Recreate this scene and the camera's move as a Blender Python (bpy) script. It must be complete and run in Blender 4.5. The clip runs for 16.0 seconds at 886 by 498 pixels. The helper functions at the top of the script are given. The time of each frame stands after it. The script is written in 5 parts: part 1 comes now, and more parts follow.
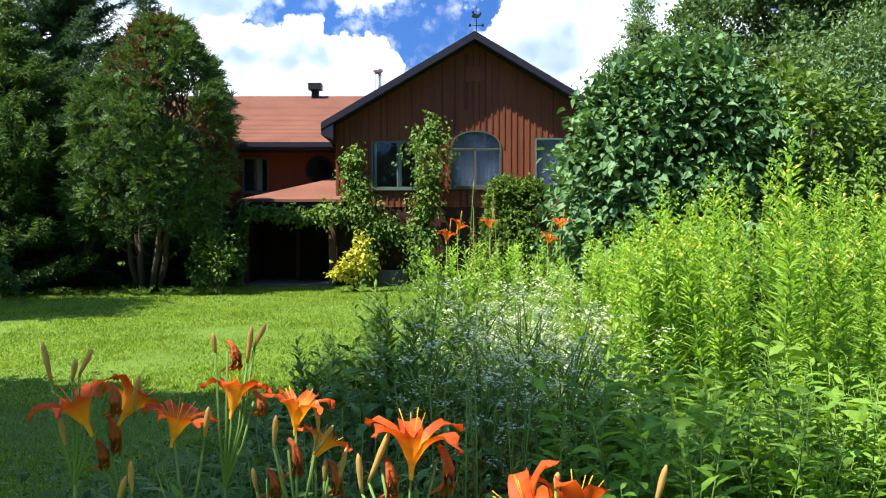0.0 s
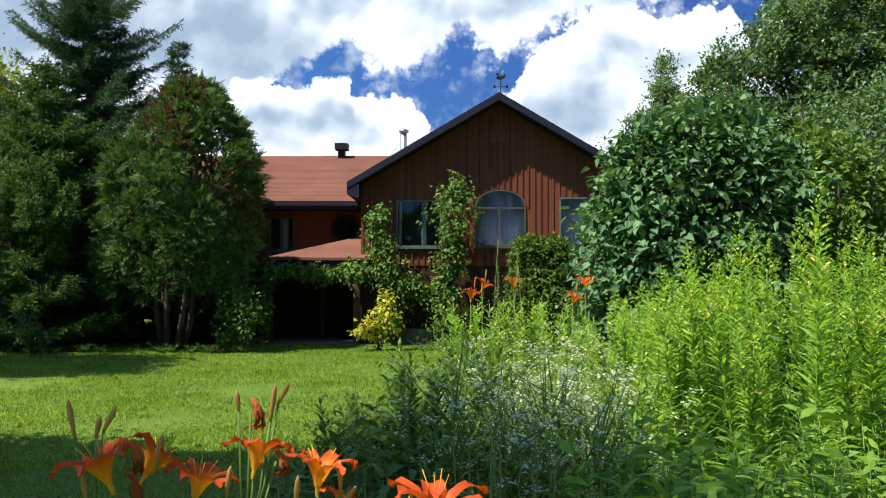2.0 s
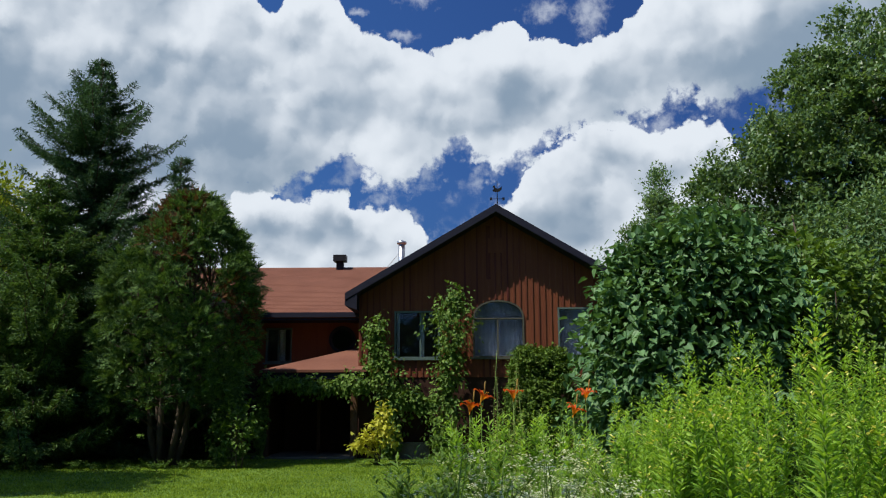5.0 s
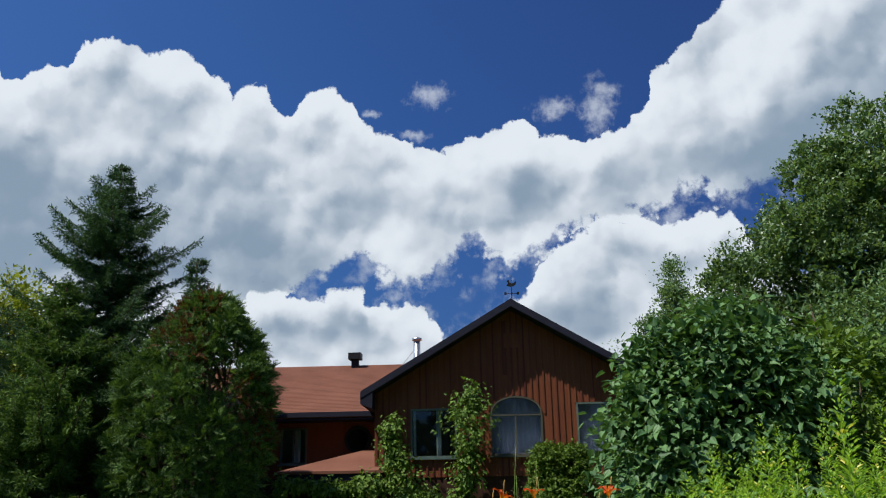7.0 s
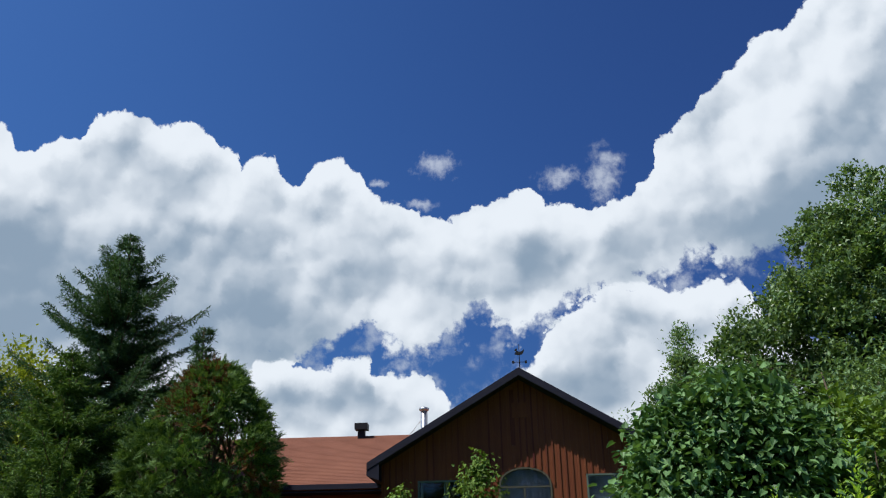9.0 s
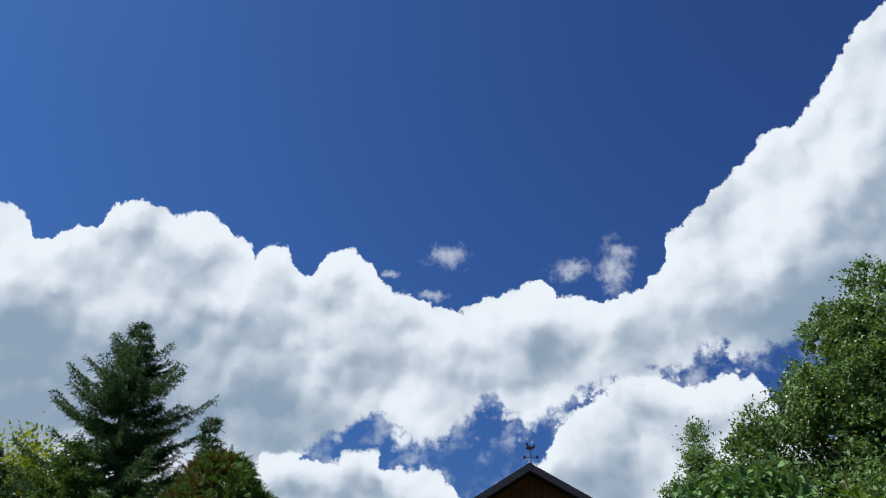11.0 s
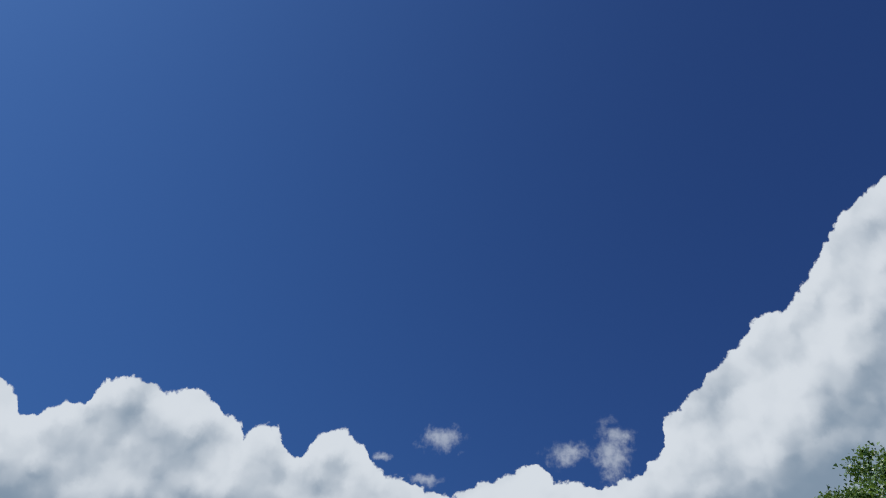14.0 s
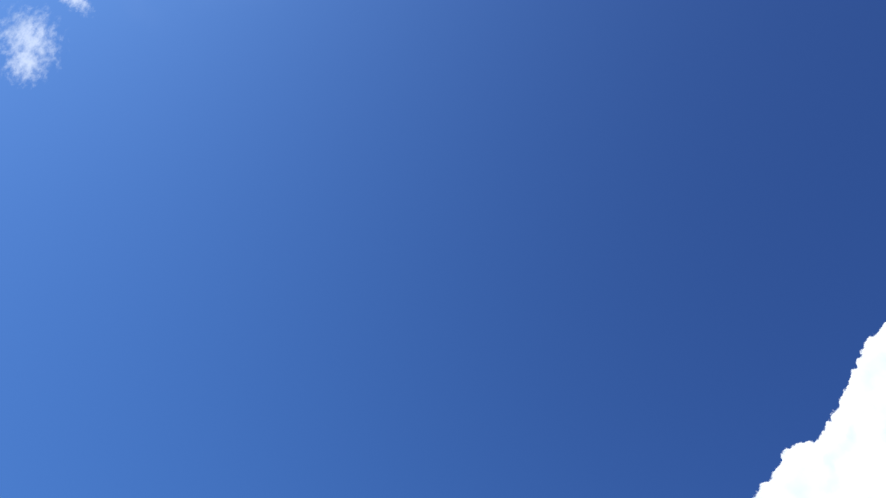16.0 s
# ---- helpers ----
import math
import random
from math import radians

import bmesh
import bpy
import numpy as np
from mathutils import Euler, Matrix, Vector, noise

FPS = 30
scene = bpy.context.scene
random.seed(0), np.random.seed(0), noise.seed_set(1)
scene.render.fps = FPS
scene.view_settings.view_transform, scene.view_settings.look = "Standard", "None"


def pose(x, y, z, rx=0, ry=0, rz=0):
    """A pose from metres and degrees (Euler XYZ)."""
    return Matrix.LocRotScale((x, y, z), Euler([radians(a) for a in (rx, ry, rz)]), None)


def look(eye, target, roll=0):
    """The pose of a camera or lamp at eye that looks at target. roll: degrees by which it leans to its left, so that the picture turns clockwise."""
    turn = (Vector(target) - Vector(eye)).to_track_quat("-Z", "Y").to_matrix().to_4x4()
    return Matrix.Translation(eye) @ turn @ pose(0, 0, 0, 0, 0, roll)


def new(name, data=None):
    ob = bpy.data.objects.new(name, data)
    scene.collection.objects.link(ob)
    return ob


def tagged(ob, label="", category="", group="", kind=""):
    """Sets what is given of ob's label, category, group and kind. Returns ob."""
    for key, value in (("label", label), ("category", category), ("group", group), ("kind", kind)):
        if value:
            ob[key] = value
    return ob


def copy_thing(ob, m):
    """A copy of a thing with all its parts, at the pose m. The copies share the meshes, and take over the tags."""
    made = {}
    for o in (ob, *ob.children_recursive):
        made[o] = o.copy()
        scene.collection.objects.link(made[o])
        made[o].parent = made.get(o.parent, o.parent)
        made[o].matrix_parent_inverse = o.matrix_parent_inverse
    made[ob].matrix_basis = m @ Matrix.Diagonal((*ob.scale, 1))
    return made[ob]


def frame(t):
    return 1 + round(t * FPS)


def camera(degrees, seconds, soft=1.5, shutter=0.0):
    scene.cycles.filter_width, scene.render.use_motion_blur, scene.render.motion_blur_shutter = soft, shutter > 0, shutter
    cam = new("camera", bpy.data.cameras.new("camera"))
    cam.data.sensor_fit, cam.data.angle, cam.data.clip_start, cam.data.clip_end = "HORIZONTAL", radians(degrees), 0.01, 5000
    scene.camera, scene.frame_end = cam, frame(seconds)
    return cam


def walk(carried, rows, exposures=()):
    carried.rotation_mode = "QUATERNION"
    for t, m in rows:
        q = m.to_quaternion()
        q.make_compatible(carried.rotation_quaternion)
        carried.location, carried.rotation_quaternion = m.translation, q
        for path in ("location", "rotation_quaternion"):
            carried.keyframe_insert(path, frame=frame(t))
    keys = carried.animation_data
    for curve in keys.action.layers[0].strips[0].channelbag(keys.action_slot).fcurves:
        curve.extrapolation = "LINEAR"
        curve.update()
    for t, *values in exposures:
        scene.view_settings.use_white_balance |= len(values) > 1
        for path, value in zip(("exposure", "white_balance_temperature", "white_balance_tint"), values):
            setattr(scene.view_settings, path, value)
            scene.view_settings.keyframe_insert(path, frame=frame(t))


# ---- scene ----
LENS = 54.4
EYE = 1.5  # height of the lens over the lawn
# seconds, yaw, pitch, roll of a camera that only turns
TURNS = [
    (0, 0.00, -1.30, 0.00),
    (0.5, 0.33, -0.18, 0.19),
    (1, 0.85, 0.69, 0.38),
    (1.5, 1.47, 1.60, 0.41),
    (2, 1.63, 2.59, 0.20),
    (2.5, 1.36, 3.68, 0.17),
    (3, 1.12, 4.94, 0.15),
    (3.5, 0.88, 6.22, 0.14),
    (6, 2.08, 13.02, -0.48),
    (6.5, 2.09, 14.83, -0.87),
    (7, 2.42, 16.31, -1.02),
    (7.5, 2.77, 17.41, -1.13),
    (8, 2.84, 18.55, -1.24),
    (8.5, 2.78, 19.60, -1.19),
    (11, 3.57, 26.90, -0.18),
    (11.5, 3.60, 28.31, 0.09),
    (12, 3.47, 30.30, 0.22),
    (12.5, 2.81, 32.74, -0.07),
    (13, 2.46, 35.12, -0.08),
    (13.5, 2.56, 37.16, -0.02),
    (14, 3.20, 38.81, 0.36),
    (14.5, 3.67, 40.47, 0.74),
    (15, 3.73, 42.44, 0.59),
    (15.5, 3.99, 44.63, 0.87),
    (16, 5.15, 47.36, 1.21),
]
cam = camera(LENS, 16.0, soft=1.15)
path = [(t, pose(0, 0, EYE, 0, 0, a) @ pose(0, 0, 0, 90 + p) @ pose(0, 0, 0, 0, 0, r)) for t, a, p, r in TURNS]
walk(cam, path, [(0.0, 1.45), (0.5, 1.28), (1.0, 1.12), (1.5, 1.05), (2.5, 0.75), (3.5, 0.48), (6.0, 0.20), (8.5, 0.30), (11.0, 0.34), (12.0, 0.26), (13.0, 0.08), (14.0, 0.02), (15.0, 0.14), (15.5, 0.46), (16.0, 0.82)])

# ---- light ----
SUN = Vector((-0.97, -0.62, 1.95)).normalized()
world = bpy.data.worlds.new("sky")
scene.world = world
world.use_nodes = True
wt = world.node_tree
wt.nodes.clear()


def wm(op, a, b=None, c=None):
    """A math node on sockets or numbers."""
    n = wt.nodes.new("ShaderNodeMath")
    n.operation = op
    for i, v in enumerate((a, b, c)):
        if v is None:
            continue
        if isinstance(v, (int, float)):
            n.inputs[i].default_value = v
        else:
            wt.links.new(v, n.inputs[i])
    return n.outputs[0]


def step(v, lo, hi):
    n = wt.nodes.new("ShaderNodeMapRange")
    n.interpolation_type = "SMOOTHSTEP"
    wt.links.new(v, n.inputs[0])
    n.inputs[1].default_value, n.inputs[2].default_value = lo, hi
    return n.outputs[0]


def vec(x, y, z=0.0):
    n = wt.nodes.new("ShaderNodeCombineXYZ")
    for i, v in enumerate((x, y, z)):
        if isinstance(v, (int, float)):
            n.inputs[i].default_value = v
        else:
            wt.links.new(v, n.inputs[i])
    return n.outputs[0]


def fbm(at, scale, detail, rough=0.55):
    n = wt.nodes.new("ShaderNodeTexNoise")
    n.inputs["Scale"].default_value, n.inputs["Detail"].default_value, n.inputs["Roughness"].default_value = scale, detail, rough
    wt.links.new(at, n.inputs["Vector"])
    return n


def puffs(at, scale, smooth=0.6):
    """Rounded billows: one at the middle of each cell."""
    n = wt.nodes.new("ShaderNodeTexVoronoi")
    n.feature = "SMOOTH_F1"
    n.inputs["Scale"].default_value, n.inputs["Smoothness"].default_value = scale, smooth
    wt.links.new(at, n.inputs["Vector"])
    return wm("SUBTRACT", 1.0, n.outputs["Distance"])


AZ0, AZ1, EL1 = -40.0, 50.0, 60.0


def outline(az, stops, bend="LINEAR"):
    """The height in degrees of a cloud's edge over its azimuth in degrees."""
    n = wt.nodes.new("ShaderNodeValToRGB")
    n.color_ramp.interpolation = bend
    els = n.color_ramp.elements
    while len(els) < len(stops):
        els.new(0.5)
    for e, (a, h) in zip(els, stops):
        e.position = (a - AZ0) / (AZ1 - AZ0)
        e.color = (h / EL1,) * 3 + (1,)
    wt.links.new(wm("DIVIDE", wm("SUBTRACT", az, AZ0), AZ1 - AZ0), n.inputs[0])
    return wm("MULTIPLY", n.outputs[0], EL1)


# edges of the clouds as azimuth and height in degrees
BANK_WEST = [(-40, 26.5), (-34.8, 26.3), (-33.8, 26.6), (-32.5, 26.1), (-32.0, 25.3), (-31.2, 25.1), (-30.0, 25.6), (-29.4, 26.1), (-28.0, 26.1), (-27.7, 27.1), (-27.1, 28.0), (-25.2, 28.5), (-23.9, 28.1), (-22.3, 27.9), (-21.2, 28.5), (-19.7, 27.9), (-18.7, 26.9), (-17.4, 26.6), (-17.1, 25.8), (-16.6, 26.4), (-15.9, 26.6), (-14.9, 26.5), (-14.1, 25.3), (-13.2, 24.7), (-12.8, 25.0), (-12.5, 26.0), (-11.7, 26.7), (-10.1, 26.7), (-9.0, 26.0), (-8.3, 25.0), (-7.5, 24.1), (-5.8, 24.1)]
BANK_EAST = [(-5.8, 24.1), (-4.6, 23.3), (-3.4, 23.0), (-2.4, 22.7), (-1.4, 23.4), (0.7, 23.8), (1.5, 24.4), (3.4, 24.7), (4.2, 24.3), (4.7, 23.7), (5.9, 23.5), (7.1, 23.0), (9.4, 23.2), (10.7, 23.6), (11.3, 24.4), (12.3, 24.8), (12.6, 26.8), (13.8, 27.4), (15.3, 28.2), (16.7, 29.3), (17.7, 30.1), (19.0, 30.8), (19.8, 31.6), (21.2, 32.3), (22.6, 32.2), (24.1, 33.1), (25.0, 33.9), (26.0, 34.9), (27.2, 36.0), (28.5, 36.9), (33.0, 38.5), (48.7, 50)]
BANK_FOOT = [(-30, 3), (-18, 7), (-16, 11), (-14.0, 13.5), (-12.5, 13.8), (-10.7, 14.5), (-9.2, 15.8), (-8.2, 16.2), (-7.6, 15.3), (-7.0, 14.4), (-5.7, 14.2), (-4.3, 13.9), (-3.6, 14.2), (-3.0, 15.1), (-1.8, 15.6), (-0.6, 16.3), (0.2, 17.0), (0.9, 15.9), (1.7, 15.1), (2.2, 14.9), (4.0, 15.6), (6.0, 17.0), (8.0, 17.7), (11.8, 18.0), (13.4, 18.8), (14.0, 19.4), (15.4, 19.6), (15.8, 18.7), (17.0, 18.3), (19.2, 18.9), (26, 20.5), (40, 24)]
LOW_TOP = [(-17.0, 9), (-16.0, 12.1), (-15.5, 13.4), (-13.9, 13.6), (-13.1, 13.4), (-11.6, 12.9), (-10.5, 13.2), (-9.4, 13.7), (-8.0, 13.7), (-7.7, 12.9), (-6.7, 12.6), (-4.8, 12.7), (-3.8, 12.5), (-3.5, 11.8), (-2.9, 11.4), (-2.6, 10.5), (-0.7, 9.6), (2.1, 12.7), (3.5, 13.6), (3.7, 14.5), (4.7, 15.4), (6.2, 16.8), (7.4, 17.3), (8.6, 17.9), (10.8, 17.9), (12.6, 17.4), (14.8, 17.4), (16.8, 17.6), (17.5, 17.0), (17.8, 15.9), (19.0, 14.3), (30, 8)]

coords = wt.nodes.new("ShaderNodeTexCoord")
split = wt.nodes.new("ShaderNodeSeparateXYZ")
wt.links.new(coords.outputs["Generated"], split.inputs[0])
azim = wm("MULTIPLY", wm("ARCTAN2", split.outputs[0], split.outputs[1]), 180 / math.pi)
elev = wm("MULTIPLY", wm("ARCSINE", split.outputs[2]), 180 / math.pi)
sky_at = vec(azim, elev)


def warped(scale, detail, by):
    """Azimuth and height shifted about by noise."""
    n = wt.nodes.new("ShaderNodeSeparateColor")
    wt.links.new(fbm(sky_at, scale, detail, 0.6).outputs["Color"], n.inputs[0])
    return [wm("ADD", v, wm("MULTIPLY", wm("SUBTRACT", n.outputs[i], 0.5), by)) for i, v in enumerate((azim, elev))]


qa, qe = warped(0.75, 5, 1.3)
la, le = warped(0.12, 2, 6.0)
fa, fe = warped(0.8, 6, 3.0)
east = wm("GREATER_THAN", qa, -5.8)
top = wm("ADD", wm("MULTIPLY", outline(qa, BANK_WEST), wm("SUBTRACT", 1.0, east)), wm("MULTIPLY", outline(qa, BANK_EAST), east))
foot, low = outline(fa, BANK_FOOT), outline(qa, LOW_TOP)
under_low = wm("SUBTRACT", low, qe)
over_foot = wm("ADD", wm("SUBTRACT", fe, foot), wm("MULTIPLY", wm("SUBTRACT", fbm(sky_at, 0.5, 6, 0.65).outputs[0], 0.36), 4.0))
bank = wm("MINIMUM", wm("MULTIPLY", wm("SUBTRACT", top, qe), 1.5), wm("MULTIPLY", over_foot, 0.8))


def oval(a, e, ra, re, at_a, at_e):
    """1 at the middle of an oval and 0 at its rim."""
    u = wm("DIVIDE", wm("SUBTRACT", at_a, a), ra)
    v = wm("DIVIDE", wm("SUBTRACT", at_e, e), re)
    return wm("SUBTRACT", 1.0, wm("SQRT", wm("ADD", wm("MULTIPLY", u, u), wm("MULTIPLY", v, v))))


depth = wm("MAXIMUM", bank, under_low)
# a piled-up shape: billows at three sizes and a fine ragged edge
billow = puffs(vec(qa, qe), 0.55)
small = puffs(vec(qa, qe, 3.0), 1.3, 0.4)
tiny = puffs(vec(azim, elev, 5.0), 3.2, 0.3)
fine = fbm(sky_at, 1.6, 6, 0.62).outputs[0]
edge = wm("ADD", wm("MULTIPLY", wm("SUBTRACT", billow, 0.5), 0.7), wm("ADD", wm("MULTIPLY", wm("SUBTRACT", small, 0.5), 0.55), wm("MULTIPLY", wm("SUBTRACT", tiny, 0.5), 0.25)))
body = wm("ADD", depth, wm("ADD", edge, wm("MULTIPLY", wm("SUBTRACT", fine, 0.5), 0.7)))
# crisp heads, torn undersides
ragged = wm("ADD", 0.22, wm("MULTIPLY", step(over_foot, 3.0, 0.2), wm("SUBTRACT", 1.0, step(under_low, -0.6, -0.1))))
cover = wt.nodes.new("ShaderNodeMapRange")
cover.interpolation_type = "SMOOTHSTEP"
wt.links.new(body, cover.inputs[0])
cover.inputs[1].default_value = -0.08
wt.links.new(ragged, cover.inputs[2])
cover = cover.outputs[0]
# thin torn cloud in the gaps
veil = wm("MULTIPLY", step(body, -2.6, -0.2), step(fbm(sky_at, 0.55, 6, 0.6).outputs[0], 0.46, 0.72))
veil = wm("MULTIPLY", veil, step(elev, 22.0, 19.5))
cover = wm("MAXIMUM", cover, wm("MULTIPLY", veil, 0.5))
shreds = None
for a, e, ra, re in ((-3.2, 26.4, 1.9, 1.1), (5.7, 25.2, 1.9, 1.0), (8.8, 25.0, 1.5, 2.5), (9.3, 26.0, 1.7, 0.8), (-7.5, 25.2, 1.0, 0.4), (-4.2, 23.9, 1.6, 0.5), (-49.0, 51.9, 3.6, 2.1), (-48.0, 50.6, 2.2, 1.6), (-47.8, 55.3, 2.6, 0.7)):
    o = oval(a, e, ra, re, qa, qe)
    shreds = o if shreds is None else wm("MAXIMUM", shreds, o)
torn = step(wm("ADD", shreds, wm("MULTIPLY", wm("SUBTRACT", fine, 0.5), 1.6)), 0.05, 1.1)
cover = wm("MAXIMUM", cover, wm("MULTIPLY", torn, 0.52))
# scattered cloud at the sides and behind
ahead = step(split.outputs[1], 0.05, 0.45)
broken = step(fbm(coords.outputs["Generated"], 2.6, 5, 0.55).outputs[0], 0.56, 0.70)
cover = wm("ADD", wm("MULTIPLY", cover, ahead), wm("MULTIPLY", broken, wm("SUBTRACT", 1.0, ahead)))
# thick places look grey from below: azimuth, height, half width, half height, how thick
gloom = None
for a, e, ra, re, k in ((-30, 16.5, 11, 6.5, 0.95), (-16, 15.0, 10, 3.6, 0.95), (-21, 20.0, 9, 3.6, 0.65), (3.6, 20.6, 3.8, 1.7, 0.75), (1, 18.6, 6, 1.6, 0.45), (-8, 19.2, 4.5, 2.0, 0.5), (-3.3, 16.8, 3, 1.8, 0.45), (22, 20.6, 9, 4.2, 0.95),
                        (27, 25.5, 6, 4.5, 0.6), (11.5, 20.8, 4.0, 2.6, 0.5), (-23.4, 24.8, 3.5, 2.0, 0.5), (-14.8, 21.0, 3.0, 2.2, 0.4), (-10.0, 10.6, 6.5, 1.9, 0.85), (12.0, 14.2, 4.0, 2.4, 0.7), (7.0, 11.6, 5.0, 2.4, 0.8), (10, 16.0, 2.0, 1.2, 0.5)):
    o = wm("MULTIPLY", step(oval(a, e, ra, re, la, le), -0.15, 0.75), k)
    gloom = o if gloom is None else wm("SUBTRACT", wm("ADD", gloom, o), wm("MULTIPLY", gloom, o))
# no gloom at the heads
pick = step(under_low, -0.1, 0.2)
head = wm("ADD", wm("MULTIPLY", step(wm("SUBTRACT", top, qe), 0.2, 2.2), wm("SUBTRACT", 1.0, pick)), wm("MULTIPLY", step(under_low, 0.3, 2.4), pick))
gloom = wm("MULTIPLY", wm("ADD", wm("MULTIPLY", gloom, 0.85), 0.15), head)


def slope(make, da, de):
    return wm("SUBTRACT", make(vec(qa, qe)), make(vec(wm("SUBTRACT", qa, da), wm("ADD", qe, de))))


round1 = slope(lambda v: puffs(v, 0.2, 0.45), 0.9, 1.3)
round2 = slope(lambda v: puffs(v, 0.6, 0.45), 0.35, 0.5)
grain = slope(lambda v: fbm(v, 0.25, 3, 0.5).outputs[0], 0.6, 0.9)
relief = wm("ADD", wm("MULTIPLY", round1, 0.8), wm("ADD", wm("MULTIPLY", round2, 0.34), wm("MULTIPLY", grain, 0.8)))
lit = wm("SUBTRACT", wm("ADD", wm("SUBTRACT", 0.99, wm("MULTIPLY", head, 0.13)), relief), wm("MULTIPLY", gloom, 0.78))
lit = step(lit, 0.0, 1.05)
cloud = wt.nodes.new("ShaderNodeMix")
cloud.data_type = "RGBA"
wt.links.new(lit, cloud.inputs[0])
cloud.inputs[6].default_value, cloud.inputs[7].default_value = (0.212, 0.285, 0.375, 1), (0.655, 0.703, 0.76, 1)
nishita = wt.nodes.new("ShaderNodeTexSky")
nishita.sky_type = "NISHITA"
nishita.sun_disc = False
nishita.sun_elevation, nishita.sun_rotation = math.asin(SUN.z), math.atan2(SUN.x, SUN.y)
nishita.air_density, nishita.dust_density, nishita.ozone_density = 1.0, 4.0, 4.0
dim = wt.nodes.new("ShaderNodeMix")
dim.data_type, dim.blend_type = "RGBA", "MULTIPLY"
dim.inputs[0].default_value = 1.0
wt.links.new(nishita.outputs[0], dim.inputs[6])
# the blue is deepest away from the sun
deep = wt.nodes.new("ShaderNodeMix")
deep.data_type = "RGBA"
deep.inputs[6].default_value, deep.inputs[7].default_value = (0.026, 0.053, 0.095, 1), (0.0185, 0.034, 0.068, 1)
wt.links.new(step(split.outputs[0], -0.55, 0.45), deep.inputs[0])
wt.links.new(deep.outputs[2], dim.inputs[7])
blend = wt.nodes.new("ShaderNodeMix")
blend.data_type = "RGBA"
wt.links.new(cover, blend.inputs[0])
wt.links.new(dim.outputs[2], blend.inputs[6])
wt.links.new(cloud.outputs[2], blend.inputs[7])
back = wt.nodes.new("ShaderNodeBackground")
wt.links.new(blend.outputs[2], back.inputs[0])
wout = wt.nodes.new("ShaderNodeOutputWorld")
wt.links.new(back.outputs[0], wout.inputs[0])
sun = new("sun", bpy.data.lights.new("sun", "SUN"))
sun.data.energy, sun.data.angle, sun.data.color = 5.0, radians(0.53), (1.0, 0.95, 0.86)
sun.matrix_world = look(SUN * 50, (0, 0, 0))


